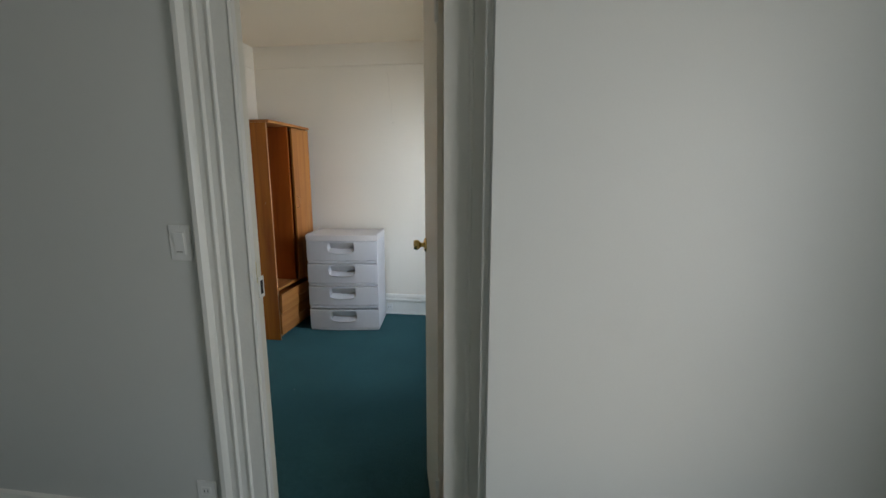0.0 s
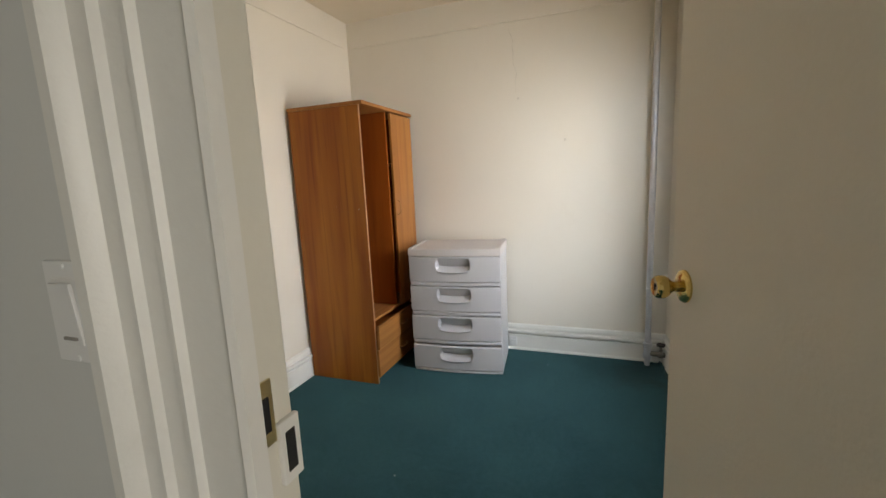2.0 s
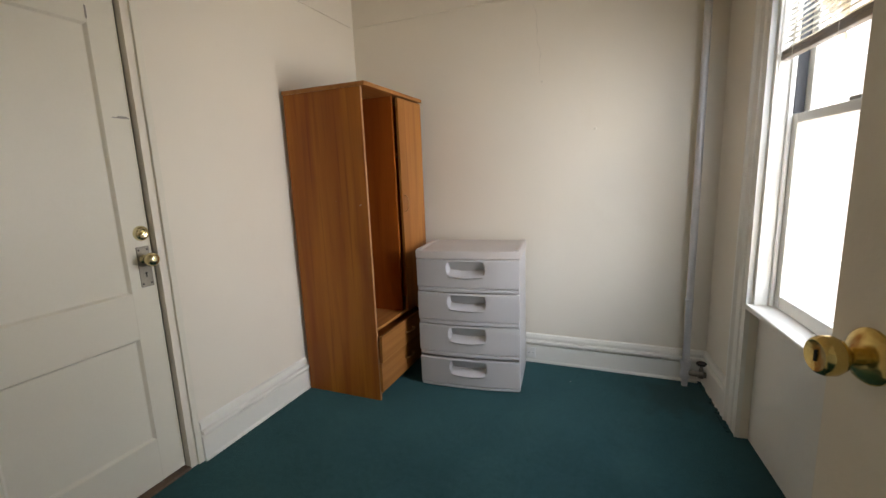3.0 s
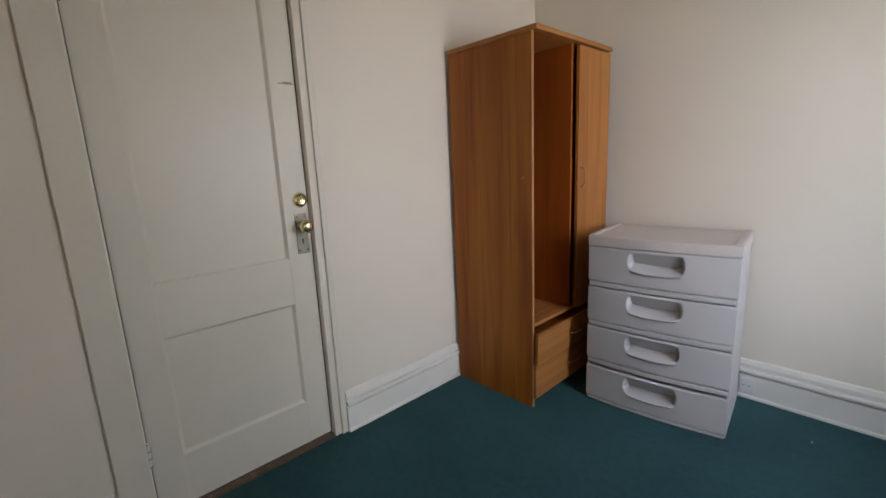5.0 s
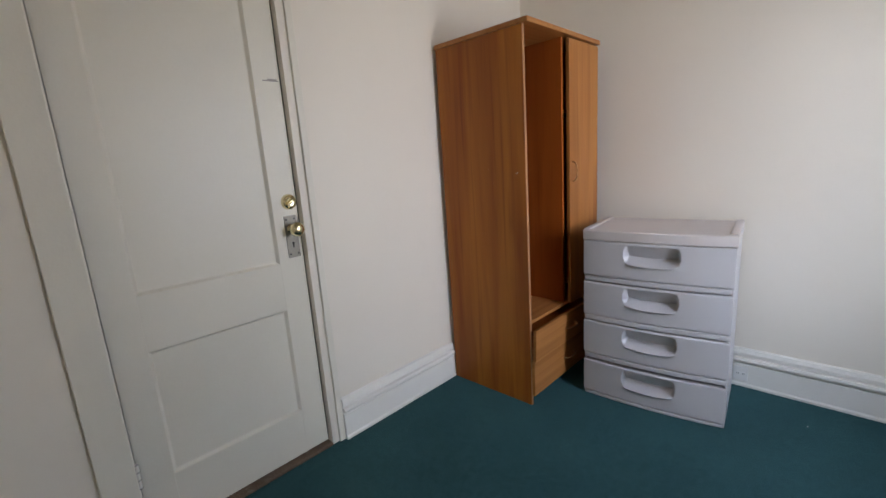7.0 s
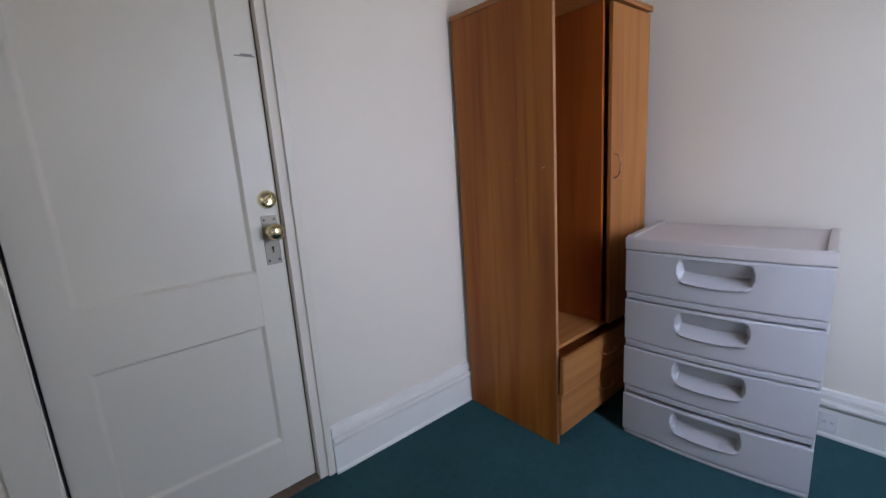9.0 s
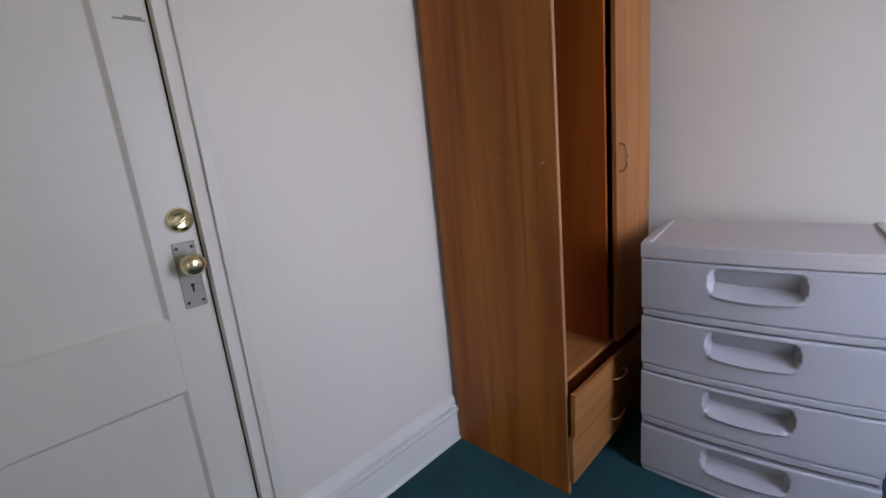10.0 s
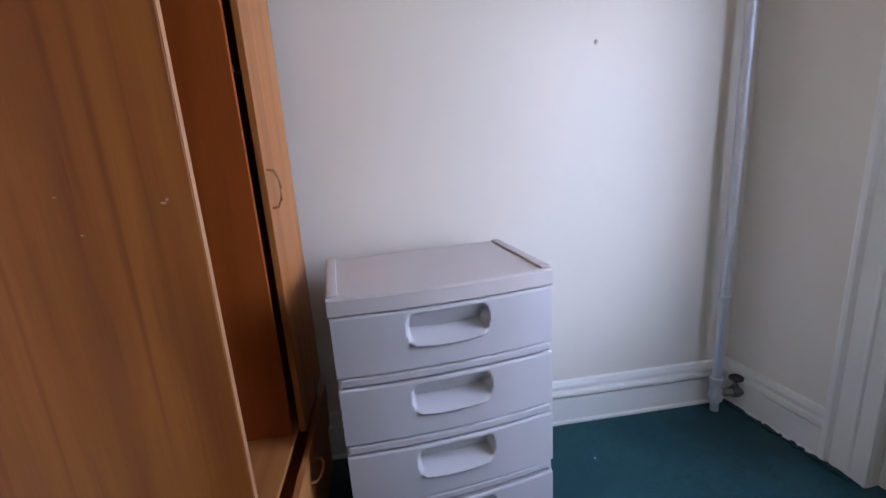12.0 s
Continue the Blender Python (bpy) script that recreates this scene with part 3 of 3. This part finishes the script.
part("gap", boxed(-0.03, -0.004, -DW - 0.004, -DW, 0.016, CTOP - 0.006), DARK_GAP, door_2)
part("gap", boxed(-0.03, -0.004, -DW, DW, CTOP - 0.006, CTOP), DARK_GAP, door_2)
# chips in the paint by the edge of the door
for z, y0, w, t in ((1.542, 0.27, 0.062, 0.004), (1.546, 0.29, 0.035, 0.006), (1.905, 0.235, 0.006, 0.045)):
    part("chip", boxed(0.0, 0.0012, y0, min(y0 + w, DW), z - t / 2, z + t / 2, bevel=0.0005), SCUFF, door_2, "grey chip in the paint")

# ---- the window ----
window_1 = thing("window_1", WALL_R @ pose(WIN_U0, 0, 0), "tall white double-hung window with moulded casing", "window", kind="structure")
WW = WIN_U1 - WIN_U0
W_CAS = [(0.0, 0.0), (0.026, 0.0), (0.030, 0.006), (0.030, 0.020), (0.022, 0.027), (0.018, 0.032), (0.017, 0.078), (0.023, 0.082), (0.023, 0.090), (0.016, 0.095), (0.015, 0.128), (0.019, 0.134), (0.019, 0.142), (0.0, 0.145)]
part("casing", run(W_CAS, WIN_TOP, m=Matrix(((0, 0, 1, -0.145), (0, 1, 0, 0), (1, 0, 0, 0), (0, 0, 0, 1)))), TRIM_PAINT, window_1, "moulded white casing", True)
part("casing", run(W_CAS, WIN_TOP, m=Matrix(((0, 0, -1, WW + 0.145), (0, 1, 0, 0), (1, 0, 0, 0), (0, 0, 0, 1)))), TRIM_PAINT, window_1, "moulded white casing", True)
part("head_casing", run(W_CAS, WW + 0.29, m=Matrix(((1, 0, 0, -0.145), (0, 1, 0, 0), (0, 0, -1, WIN_TOP + 0.146), (0, 0, 0, 1)))), TRIM_PAINT, window_1, "", True)
part("window_sill", boxed(0.001, WW - 0.001, -0.022, 0.10, WIN_SILL - 0.026, WIN_SILL, bevel=0.006, seg=3), TRIM_PAINT, window_1, "white painted window sill")
part("apron_panel", boxed(0.001, WW - 0.001, 0.035, 0.24, 0.0, WIN_SILL - 0.027), TRIM_PAINT, window_1)
part("window_frame", boxed(0.001, 0.022, 0.004, 0.20, WIN_SILL + 0.001, WIN_TOP - 0.001), TRIM_PAINT, window_1)
part("window_frame", boxed(WW - 0.022, WW - 0.001, 0.004, 0.20, WIN_SILL + 0.001, WIN_TOP - 0.001), TRIM_PAINT, window_1)
part("window_frame", boxed(0.023, WW - 0.023, 0.004, 0.20, WIN_TOP - 0.022, WIN_TOP - 0.001), TRIM_PAINT, window_1)
part("stop_bead", boxed(0.0225, 0.036, 0.055, 0.072, WIN_SILL + 0.001, WIN_TOP - 0.023, bevel=0.003), TRIM_PAINT, window_1)
part("stop_bead", boxed(WW - 0.036, WW - 0.0225, 0.055, 0.072, WIN_SILL + 0.001, WIN_TOP - 0.023, bevel=0.003), TRIM_PAINT, window_1)


def sash(name, y0, z0, z1, bottom):
    ob = part(name, boxed(0.024, 0.070, y0, y0 + 0.034, z0, z1, bevel=0.003), TRIM_PAINT, window_1, "white sash")
    part("sash_stile", boxed(WW - 0.070, WW - 0.024, y0, y0 + 0.034, z0, z1, bevel=0.003), TRIM_PAINT, ob)
    part("sash_rail", boxed(0.0705, WW - 0.0705, y0 + 0.001, y0 + 0.033, z0, z0 + bottom, bevel=0.003), TRIM_PAINT, ob)
    part("sash_rail", boxed(0.0705, WW - 0.0705, y0 + 0.001, y0 + 0.033, z1 - 0.036, z1, bevel=0.003), TRIM_PAINT, ob)
    pane = part("pane", boxed(0.066, WW - 0.066, y0 + 0.015, y0 + 0.019, z0 + bottom - 0.004, z1 - 0.032), GLASS, ob)
    pane.visible_shadow = False
    return ob


sash("lower_sash", 0.074, WIN_SILL + 0.002, 1.465, 0.055)
sash("upper_sash", 0.112, 1.430, WIN_TOP - 0.023, 0.036)
part("sash_strip", boxed(0.0225, 0.030, 0.076, 0.110, 1.468, WIN_TOP - 0.023), DARK_STRIP, window_1, "dark strip beside the upper sash")
part("sash_lock", boxed(WW / 2 - 0.03, WW / 2 + 0.03, 0.078, 0.105, 1.4655, 1.478, bevel=0.003), NICKEL, window_1)

blind = thing("venetian_blind", WALL_R @ pose(WIN_U0, 0.030, 0), "half-raised ivory venetian blind in the window", "blind")
part("headrail", boxed(0.026, WW - 0.026, -0.016, 0.016, WIN_TOP - 0.055, WIN_TOP - 0.024, bevel=0.002), BLIND, blind)
BL_BOT = 1.675
slat_bm = bmesh.new()
for i, (y, z) in enumerate(((-0.0125, -0.003), (-0.006, 0.0), (0.0, 0.0012), (0.006, 0.0), (0.0125, -0.003))):
    for x in (0.028, WW - 0.028):
        slat_bm.verts.new((x, y, z))
slat_bm.verts.ensure_lookup_table()
for i in range(4):
    slat_bm.faces.new((slat_bm.verts[2 * i], slat_bm.verts[2 * i + 1], slat_bm.verts[2 * i + 3], slat_bm.verts[2 * i + 2]))
bmesh.ops.solidify(slat_bm, geom=list(slat_bm.faces), thickness=0.0006)
slat = part("slat", slat_bm, BLIND, blind)
slat.matrix_local = pose(0, 0, BL_BOT + 0.045, 18, 0, 0)
count = 15
for i in range(1, count):
    s = slat.copy()
    scene.collection.objects.link(s)
    s.matrix_local = pose(0, 0, BL_BOT + 0.045 + i * (WIN_TOP - 0.06 - BL_BOT - 0.045) / count, 18 + 4 * math.sin(i * 2.3), 0, 0)
part("slat_stack", boxed(0.028, WW - 0.028, -0.0125, 0.0125, BL_BOT + 0.020, BL_BOT + 0.034, bevel=0.002), BLIND_RAIL, blind, "gathered slats")
part("bottom_rail", boxed(0.027, WW - 0.027, -0.014, 0.014, BL_BOT - 0.002, BL_BOT + 0.019, bevel=0.004), BLIND_RAIL, blind, "taupe bottom rail")
for x in (0.12, WW / 2, WW - 0.12):
    part("cord", tube([(x, -0.0146, BL_BOT), (x, -0.0146, WIN_TOP - 0.05)], 0.0011, 6), BLIND, blind)
part("wand", tube([(0.05, -0.022, WIN_TOP - 0.05), (0.047, -0.024, 1.80), (0.043, -0.024, 1.54)], 0.0035, 8), BLIND, blind, "clear tilt wand")

# ---- heating riser in the corner ----
riser = thing("heating_pipe", pose(2.162, -0.075, 0), "silver-painted heating riser with a valve at the floor", "pipe")
part("pipe", spun([(0.0185, 0.15), (0.0185, CEIL)], steps=20), STEEL, riser, "", True)
part("coupling", spun([(0.0215, 0.515), (0.0225, 0.518), (0.0225, 0.526), (0.0215, 0.529)], steps=20), STEEL, riser, "", True)
part("floor_pipe", spun([(0.017, 0.0), (0.017, 0.06)], steps=18), STEEL, riser, "", True)
part("elbow", spun([(0.022, 0.045), (0.028, 0.055), (0.029, 0.075), (0.024, 0.09), (0.024, 0.125), (0.028, 0.13), (0.028, 0.155), (0.022, 0.16)], steps=18), STEEL, riser, "pale painted valve body", True)
valve = part("valve", spun([(0.017, 0.0), (0.017, 0.05), (0.024, 0.052), (0.024, 0.075), (0.017, 0.078), (0.017, 0.10)], pose(0.015, -0.005, 0.085, 0, 90, -8), 16), NICKEL, riser, "small old radiator valve", True)
part("stem", spun([(0.010, 0.0), (0.012, 0.02), (0.008, 0.03), (0.007, 0.05)], pose(0.078, -0.016, 0.095), 12), NICKEL, valve, "", True)
part("hand_wheel", spun([(0.006, 0.0), (0.024, 0.002), (0.028, 0.006), (0.028, 0.012), (0.024, 0.016), (0.006, 0.014)], pose(0.078, -0.016, 0.142), 18), DARK_METAL, valve, "dark valve hand wheel", True)
part("union_nut", spun([(0.020, 0.0), (0.020, 0.02)], pose(0.112, -0.020, 0.085, 0, 90, -8), 6), DARK_METAL, valve)

# ---- small things on the walls ----
for x, z, s in ((1.316, 1.812, 1.0), (1.627, 1.514, 1.15)):
    a = thing("wall_anchor", pose(x, 0, z), "small painted-over nail anchor on the wall", "wall anchor", group="anchors in the wall")
    part("collar", spun([(0.0075 * s, 0), (0.0065 * s, 0.002), (0.003 * s, 0.0024)], pose(0, 0, 0, 90, 0, 0), 14), CREASE, a)
    part("nail", spun([(0.0028, 0), (0.0028, 0.007), (0.0036, 0.008)], pose(0, 0, 0, 90, 0, 0), 10), CREASE, a)
bm = bmesh.new()
rng = random.Random(9)
px, pz = 1.262, 2.27
while pz > 1.85:
    nx, nz = px + rng.uniform(-0.009, 0.011), pz - rng.uniform(0.016, 0.03)
    w = rng.uniform(0.0008, 0.0022)
    v = [bm.verts.new(p) for p in ((px - w, -0.0012, pz), (px + w, -0.0012, pz), (nx + w, -0.0012, nz), (nx - w, -0.0012, nz))]
    bm.faces.new(v)
    px, pz = nx, nz
bmesh.ops.solidify(bm, geom=list(bm.faces), thickness=0.001)
setting("wall_crack", bm, CREASE, "hairline crack in the painted plaster", "crack")
base_outlet = thing("baseboard_outlet", pose(1.252, -0.021, 0.068), "small white outlet let into the baseboard", "outlet")
part("plate", boxed(-0.030, 0.030, -0.005, 0, -0.036, 0.036, bevel=0.002), SWITCH_PLASTIC, base_outlet)
for x in (-0.012, 0.012):
    o = part("receptacle", spun([(0.0105, 0), (0.0105, 0.0015)], pose(x, -0.005, 0, 90, 0, 0), 16), SWITCH_PLASTIC, base_outlet)
    part("slot", boxed(x - 0.004, x - 0.0025, -0.0072, -0.006, -0.004, 0.004), DARK_GAP, o)
    part("slot", boxed(x + 0.0025, x + 0.004, -0.0072, -0.006, -0.004, 0.004), DARK_GAP, o)

# ---- the wardrobe ----
WX0, WX1, WY0, WY1, WH = 0.026, 0.527, -0.800, -0.120, 1.764
P = 0.016
wardrobe = thing("wardrobe", pose(WX0, WY0, 0), "cherry laminate wardrobe, one door missing, two drawers ajar", "wardrobe")
D, WID = WX1 - WX0, WY1 - WY0
SHELF = 0.432
part("side_panel", boxed(0, D - 0.001, 0, P, 0, WH - 0.022, bevel=0.0008, seg=1), WOOD, wardrobe)
part("front_edging", boxed(D - 0.001, D + 0.001, 0.001, P - 0.001, 0, WH - 0.022), WOOD_EDGE, wardrobe, "pale edging strip")
part("side_panel", boxed(0, D, WID - P, WID, 0, WH - 0.022, bevel=0.0008, seg=1), WOOD, wardrobe)
part("top_panel", boxed(-0.004, D + 0.030, -0.006, WID + 0.006, WH - 0.0215, WH, bevel=0.003), WOOD_DRAWER, wardrobe, "overhanging top board")
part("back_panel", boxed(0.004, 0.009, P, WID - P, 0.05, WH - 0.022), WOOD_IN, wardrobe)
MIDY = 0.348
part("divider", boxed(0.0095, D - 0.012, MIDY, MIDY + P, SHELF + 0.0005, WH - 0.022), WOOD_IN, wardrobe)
part("floor_shelf", boxed(0.0095, D - 0.004, P, WID - P, SHELF - P, SHELF), WOOD_DRAWER, wardrobe)
part("plinth", boxed(D - 0.05, D - 0.034, P, WID - P, 0, 0.058), WOOD_DRAWER, wardrobe)
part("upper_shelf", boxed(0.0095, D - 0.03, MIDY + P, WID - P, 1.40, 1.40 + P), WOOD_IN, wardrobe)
door = part("door", boxed(D + 0.006, D + 0.022, MIDY + 0.016, WID - 0.002, SHELF - 0.004, WH - 0.030, bevel=0.0012), WOOD_FRONT, wardrobe, "closed laminate door")
hy, hz = MIDY + 0.040, 1.113
handle = part("handle", tube([(D + 0.022, hy, hz + 0.048), (D + 0.038, hy, hz + 0.046), (D + 0.047, hy, hz + 0.030), (D + 0.050, hy, hz), (D + 0.047, hy, hz - 0.030), (D + 0.038, hy, hz - 0.046), (D + 0.022, hy, hz - 0.048)], 0.0042, 10), WOOD_EDGE, door, "slim bow handle", True)


def drawer(z0, z1, out, tilt):
    """A drawer front on its box, a little open and slightly skewed."""
    bm = boxed(0.0, 0.016, 0.003, WID - 0.003, 0, z1 - z0, bevel=0.0012)
    m = pose(D + out, 0, z0) @ pose(0, 0, 0, 0, tilt, 0)
    ob = part("drawer", bm, WOOD_DRAWER, wardrobe, "drawer front standing slightly open")
    ob.matrix_local = m
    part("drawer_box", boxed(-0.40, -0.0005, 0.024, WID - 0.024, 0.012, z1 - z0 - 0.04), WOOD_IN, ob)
    zc = (z1 - z0) * 0.52
    yc = WID / 2
    part("handle", tube([(0.016, yc - 0.048, zc), (0.031, yc - 0.046, zc), (0.040, yc - 0.030, zc), (0.043, yc, zc), (0.040, yc + 0.030, zc), (0.031, yc + 0.046, zc), (0.016, yc + 0.048, zc)], 0.0042, 10), WOOD_EDGE, ob, "slim bow handle", True)
    return ob


drawer(0.232, 0.392, 0.012, 2.0)
drawer(0.052, 0.226, 0.003, 0.0)
for x, z, w, h in ((0.454, 1.130, 0.008, 0.0035), (0.460, 1.135, 0.004, 0.004), (0.298, 1.151, 0.005, 0.0016), (0.323, 1.088, 0.004, 0.002)):
    part("chip", boxed(x - w / 2, x + w / 2, -0.0006, 0.0004, z - h / 2, z + h / 2), CHIP, wardrobe, "pale chip in the laminate")

# ---- the plastic drawer chest ----
CW, CD = 0.612, 0.395
chest = thing("drawer_chest", pose(0.666, -0.530, 0, 0, 0, 6.5), "pale grey plastic four-drawer chest against the wall", "drawer chest")
BULGE = 0.020


def curve(x):
    u = 2 * x / CW - 1
    return -BULGE * (1 - u * u)


def curved_slab(x0, x1, z0, z1, y_front, y_back, lip=0.004, steps=24):
    """A slab whose front follows the chest's bow, with softened upper and lower front edges."""
    bm = bmesh.new()
    cols = []
    for i in range(steps + 1):
        x = x0 + (x1 - x0) * i / steps
        f = curve(x) + y_front
        cols.append([bm.verts.new(p) for p in ((x, y_back, z0), (x, f + lip, z0), (x, f, z0 + lip), (x, f, z1 - lip), (x, f + lip, z1), (x, y_back, z1))])
    for a, b in zip(cols, cols[1:]):
        for i in range(6):
            j = (i + 1) % 6
            bm.faces.new((a[i], b[i], b[j], a[j]))
    bm.faces.new(cols[0])
    bm.faces.new(cols[-1][::-1])
    bmesh.ops.recalc_face_normals(bm, faces=bm.faces)
    return bm


MODULE, RAIL = 0.1995, 0.027
for x0, x1 in ((0.004, 0.014), (CW - 0.014, CW - 0.005)):
    part("side_panel", boxed(x0, x1, 0.004, CD, 0.0, 0.7945, bevel=0.003), PLASTIC, chest)
part("back_panel", boxed(0.0125, CW - 0.0125, CD - 0.008, CD, 0.0, 0.795), PLASTIC, chest)
for k in range(4):
    z = k * MODULE
    part("rail", curved_slab(0.0125, CW - 0.0125, z + 0.001, z + (RAIL - 0.002 if k else 0.016), -0.002, 0.06), PLASTIC, chest, "", True)


def drawer_face():
    """The bowed front with its scooped hand grip: the scoop slopes in from the top and out again to the bottom."""
    bm = bmesh.new()
    nx, nz = 112, 64
    h = MODULE - RAIL - 0.0050
    x0, x1 = 0.003, CW - 0.004
    gx0, gx1, gz0, gz1 = 0.190, 0.415, 0.054, 0.157
    grid = []
    for i in range(nx + 1):
        x = x0 + (x1 - x0) * i / nx
        col = []
        for j in range(nz + 1):
            z = h * j / nz
            y = curve(x) - 0.003
            edge = min(z, h - z)
            if edge < 0.004:
                y += 0.004 - edge
            low = gz0 + 0.012 * (2 * (x - gx0) / (gx1 - gx0) - 1) ** 2
            tz = (z - low) / (gz1 - low)
            inset = 0.012 * max(0.0, (0.45 - tz) / 0.45) ** 2 + 0.012 * max(0.0, (tz - 0.7) / 0.3) ** 2
            side = min(x - gx0 - inset, gx1 - inset - x)
            if 0 < tz < 1 and side > 0:
                if tz > 0.94:
                    prof = 0.008 * (1 - (tz - 0.94) / 0.06)
                elif tz > 0.42:
                    prof = 0.008 + 0.038 * (0.94 - tz) / 0.52
                elif tz > 0.10:
                    prof = -0.010 + 0.056 * (tz - 0.10) / 0.32
                else:
                    prof = -0.010 * tz / 0.10
                y += prof * min(1.0, side / 0.010)
            col.append(bm.verts.new((x, y, z)))
        grid.append(col)
    for i in range(nx):
        for j in range(nz):
            bm.faces.new((grid[i][j], grid[i + 1][j], grid[i + 1][j + 1], grid[i][j + 1]))
    back = []
    for i in range(nx + 1):
        back.append((bm.verts.new((grid[i][0].co.x, 0.075, 0)), bm.verts.new((grid[i][0].co.x, 0.075, h))))
    for i in range(nx):
        bm.faces.new((grid[i][0], back[i][0], back[i + 1][0], grid[i + 1][0]))
        bm.faces.new((grid[i][nz], grid[i + 1][nz], back[i + 1][1], back[i][1]))
    bmesh.ops.recalc_face_normals(bm, faces=bm.faces)
    return bm


first = None
for k in range(4):
    z = k * MODULE + (RAIL if k else 0.0185)
    if first is None:
        ob = first = part("drawer", drawer_face(), PLASTIC, chest, "grey drawer with a scooped grip", True)
    else:
        ob = first.copy()
        scene.collection.objects.link(ob)
    ob.matrix_local = pose(0, -0.001 * (k % 2), z)
    part("drawer_tub", boxed(0.020, CW - 0.020, 0.076, CD - 0.015, 0.01, MODULE - RAIL - 0.02), PLASTIC, ob)
part("shadow_gap", boxed(0.0145, CW - 0.0145, 0.012, 0.05, 0.7925, 0.7945), DARK_GAP, chest)
top = part("top", curved_slab(0.0, CW - 0.001, 0.795, 0.844, -0.004, CD + 0.004, lip=0.005), PLASTIC_TOP_LIT, chest, "smooth top with raised side rims", True)
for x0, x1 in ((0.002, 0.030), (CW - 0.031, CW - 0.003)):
    part("rim", boxed(x0, x1, 0.006, CD, 0.8445, 0.8505, bevel=0.0028, seg=3), PLASTIC_TOP_LIT, top, "raised rounded rim", True)
    xx = x1 + 0.0012 if x0 < 0.1 else x0 - 0.0012
    part("groove", boxed(xx - 0.001, xx + 0.001, 0.02, CD, 0.8436, 0.8446), PLASTIC, top)

# ---- lint on the carpet ----
for x, y in ((1.53, -0.24), (1.02, -1.55)):
    bm = boxed(-0.004, 0.004, -0.002, 0.002, 0.0, 0.002, bevel=0.0007)
    bm.transform(pose(0, 0, 0, 0, 0, x * 300))
    ob = part("lint", bm, LINT)
    ob.matrix_world = pose(x, y, 0.0)
    tagged(ob, "small white bit of lint on the carpet", "lint", group="lint on the carpet")
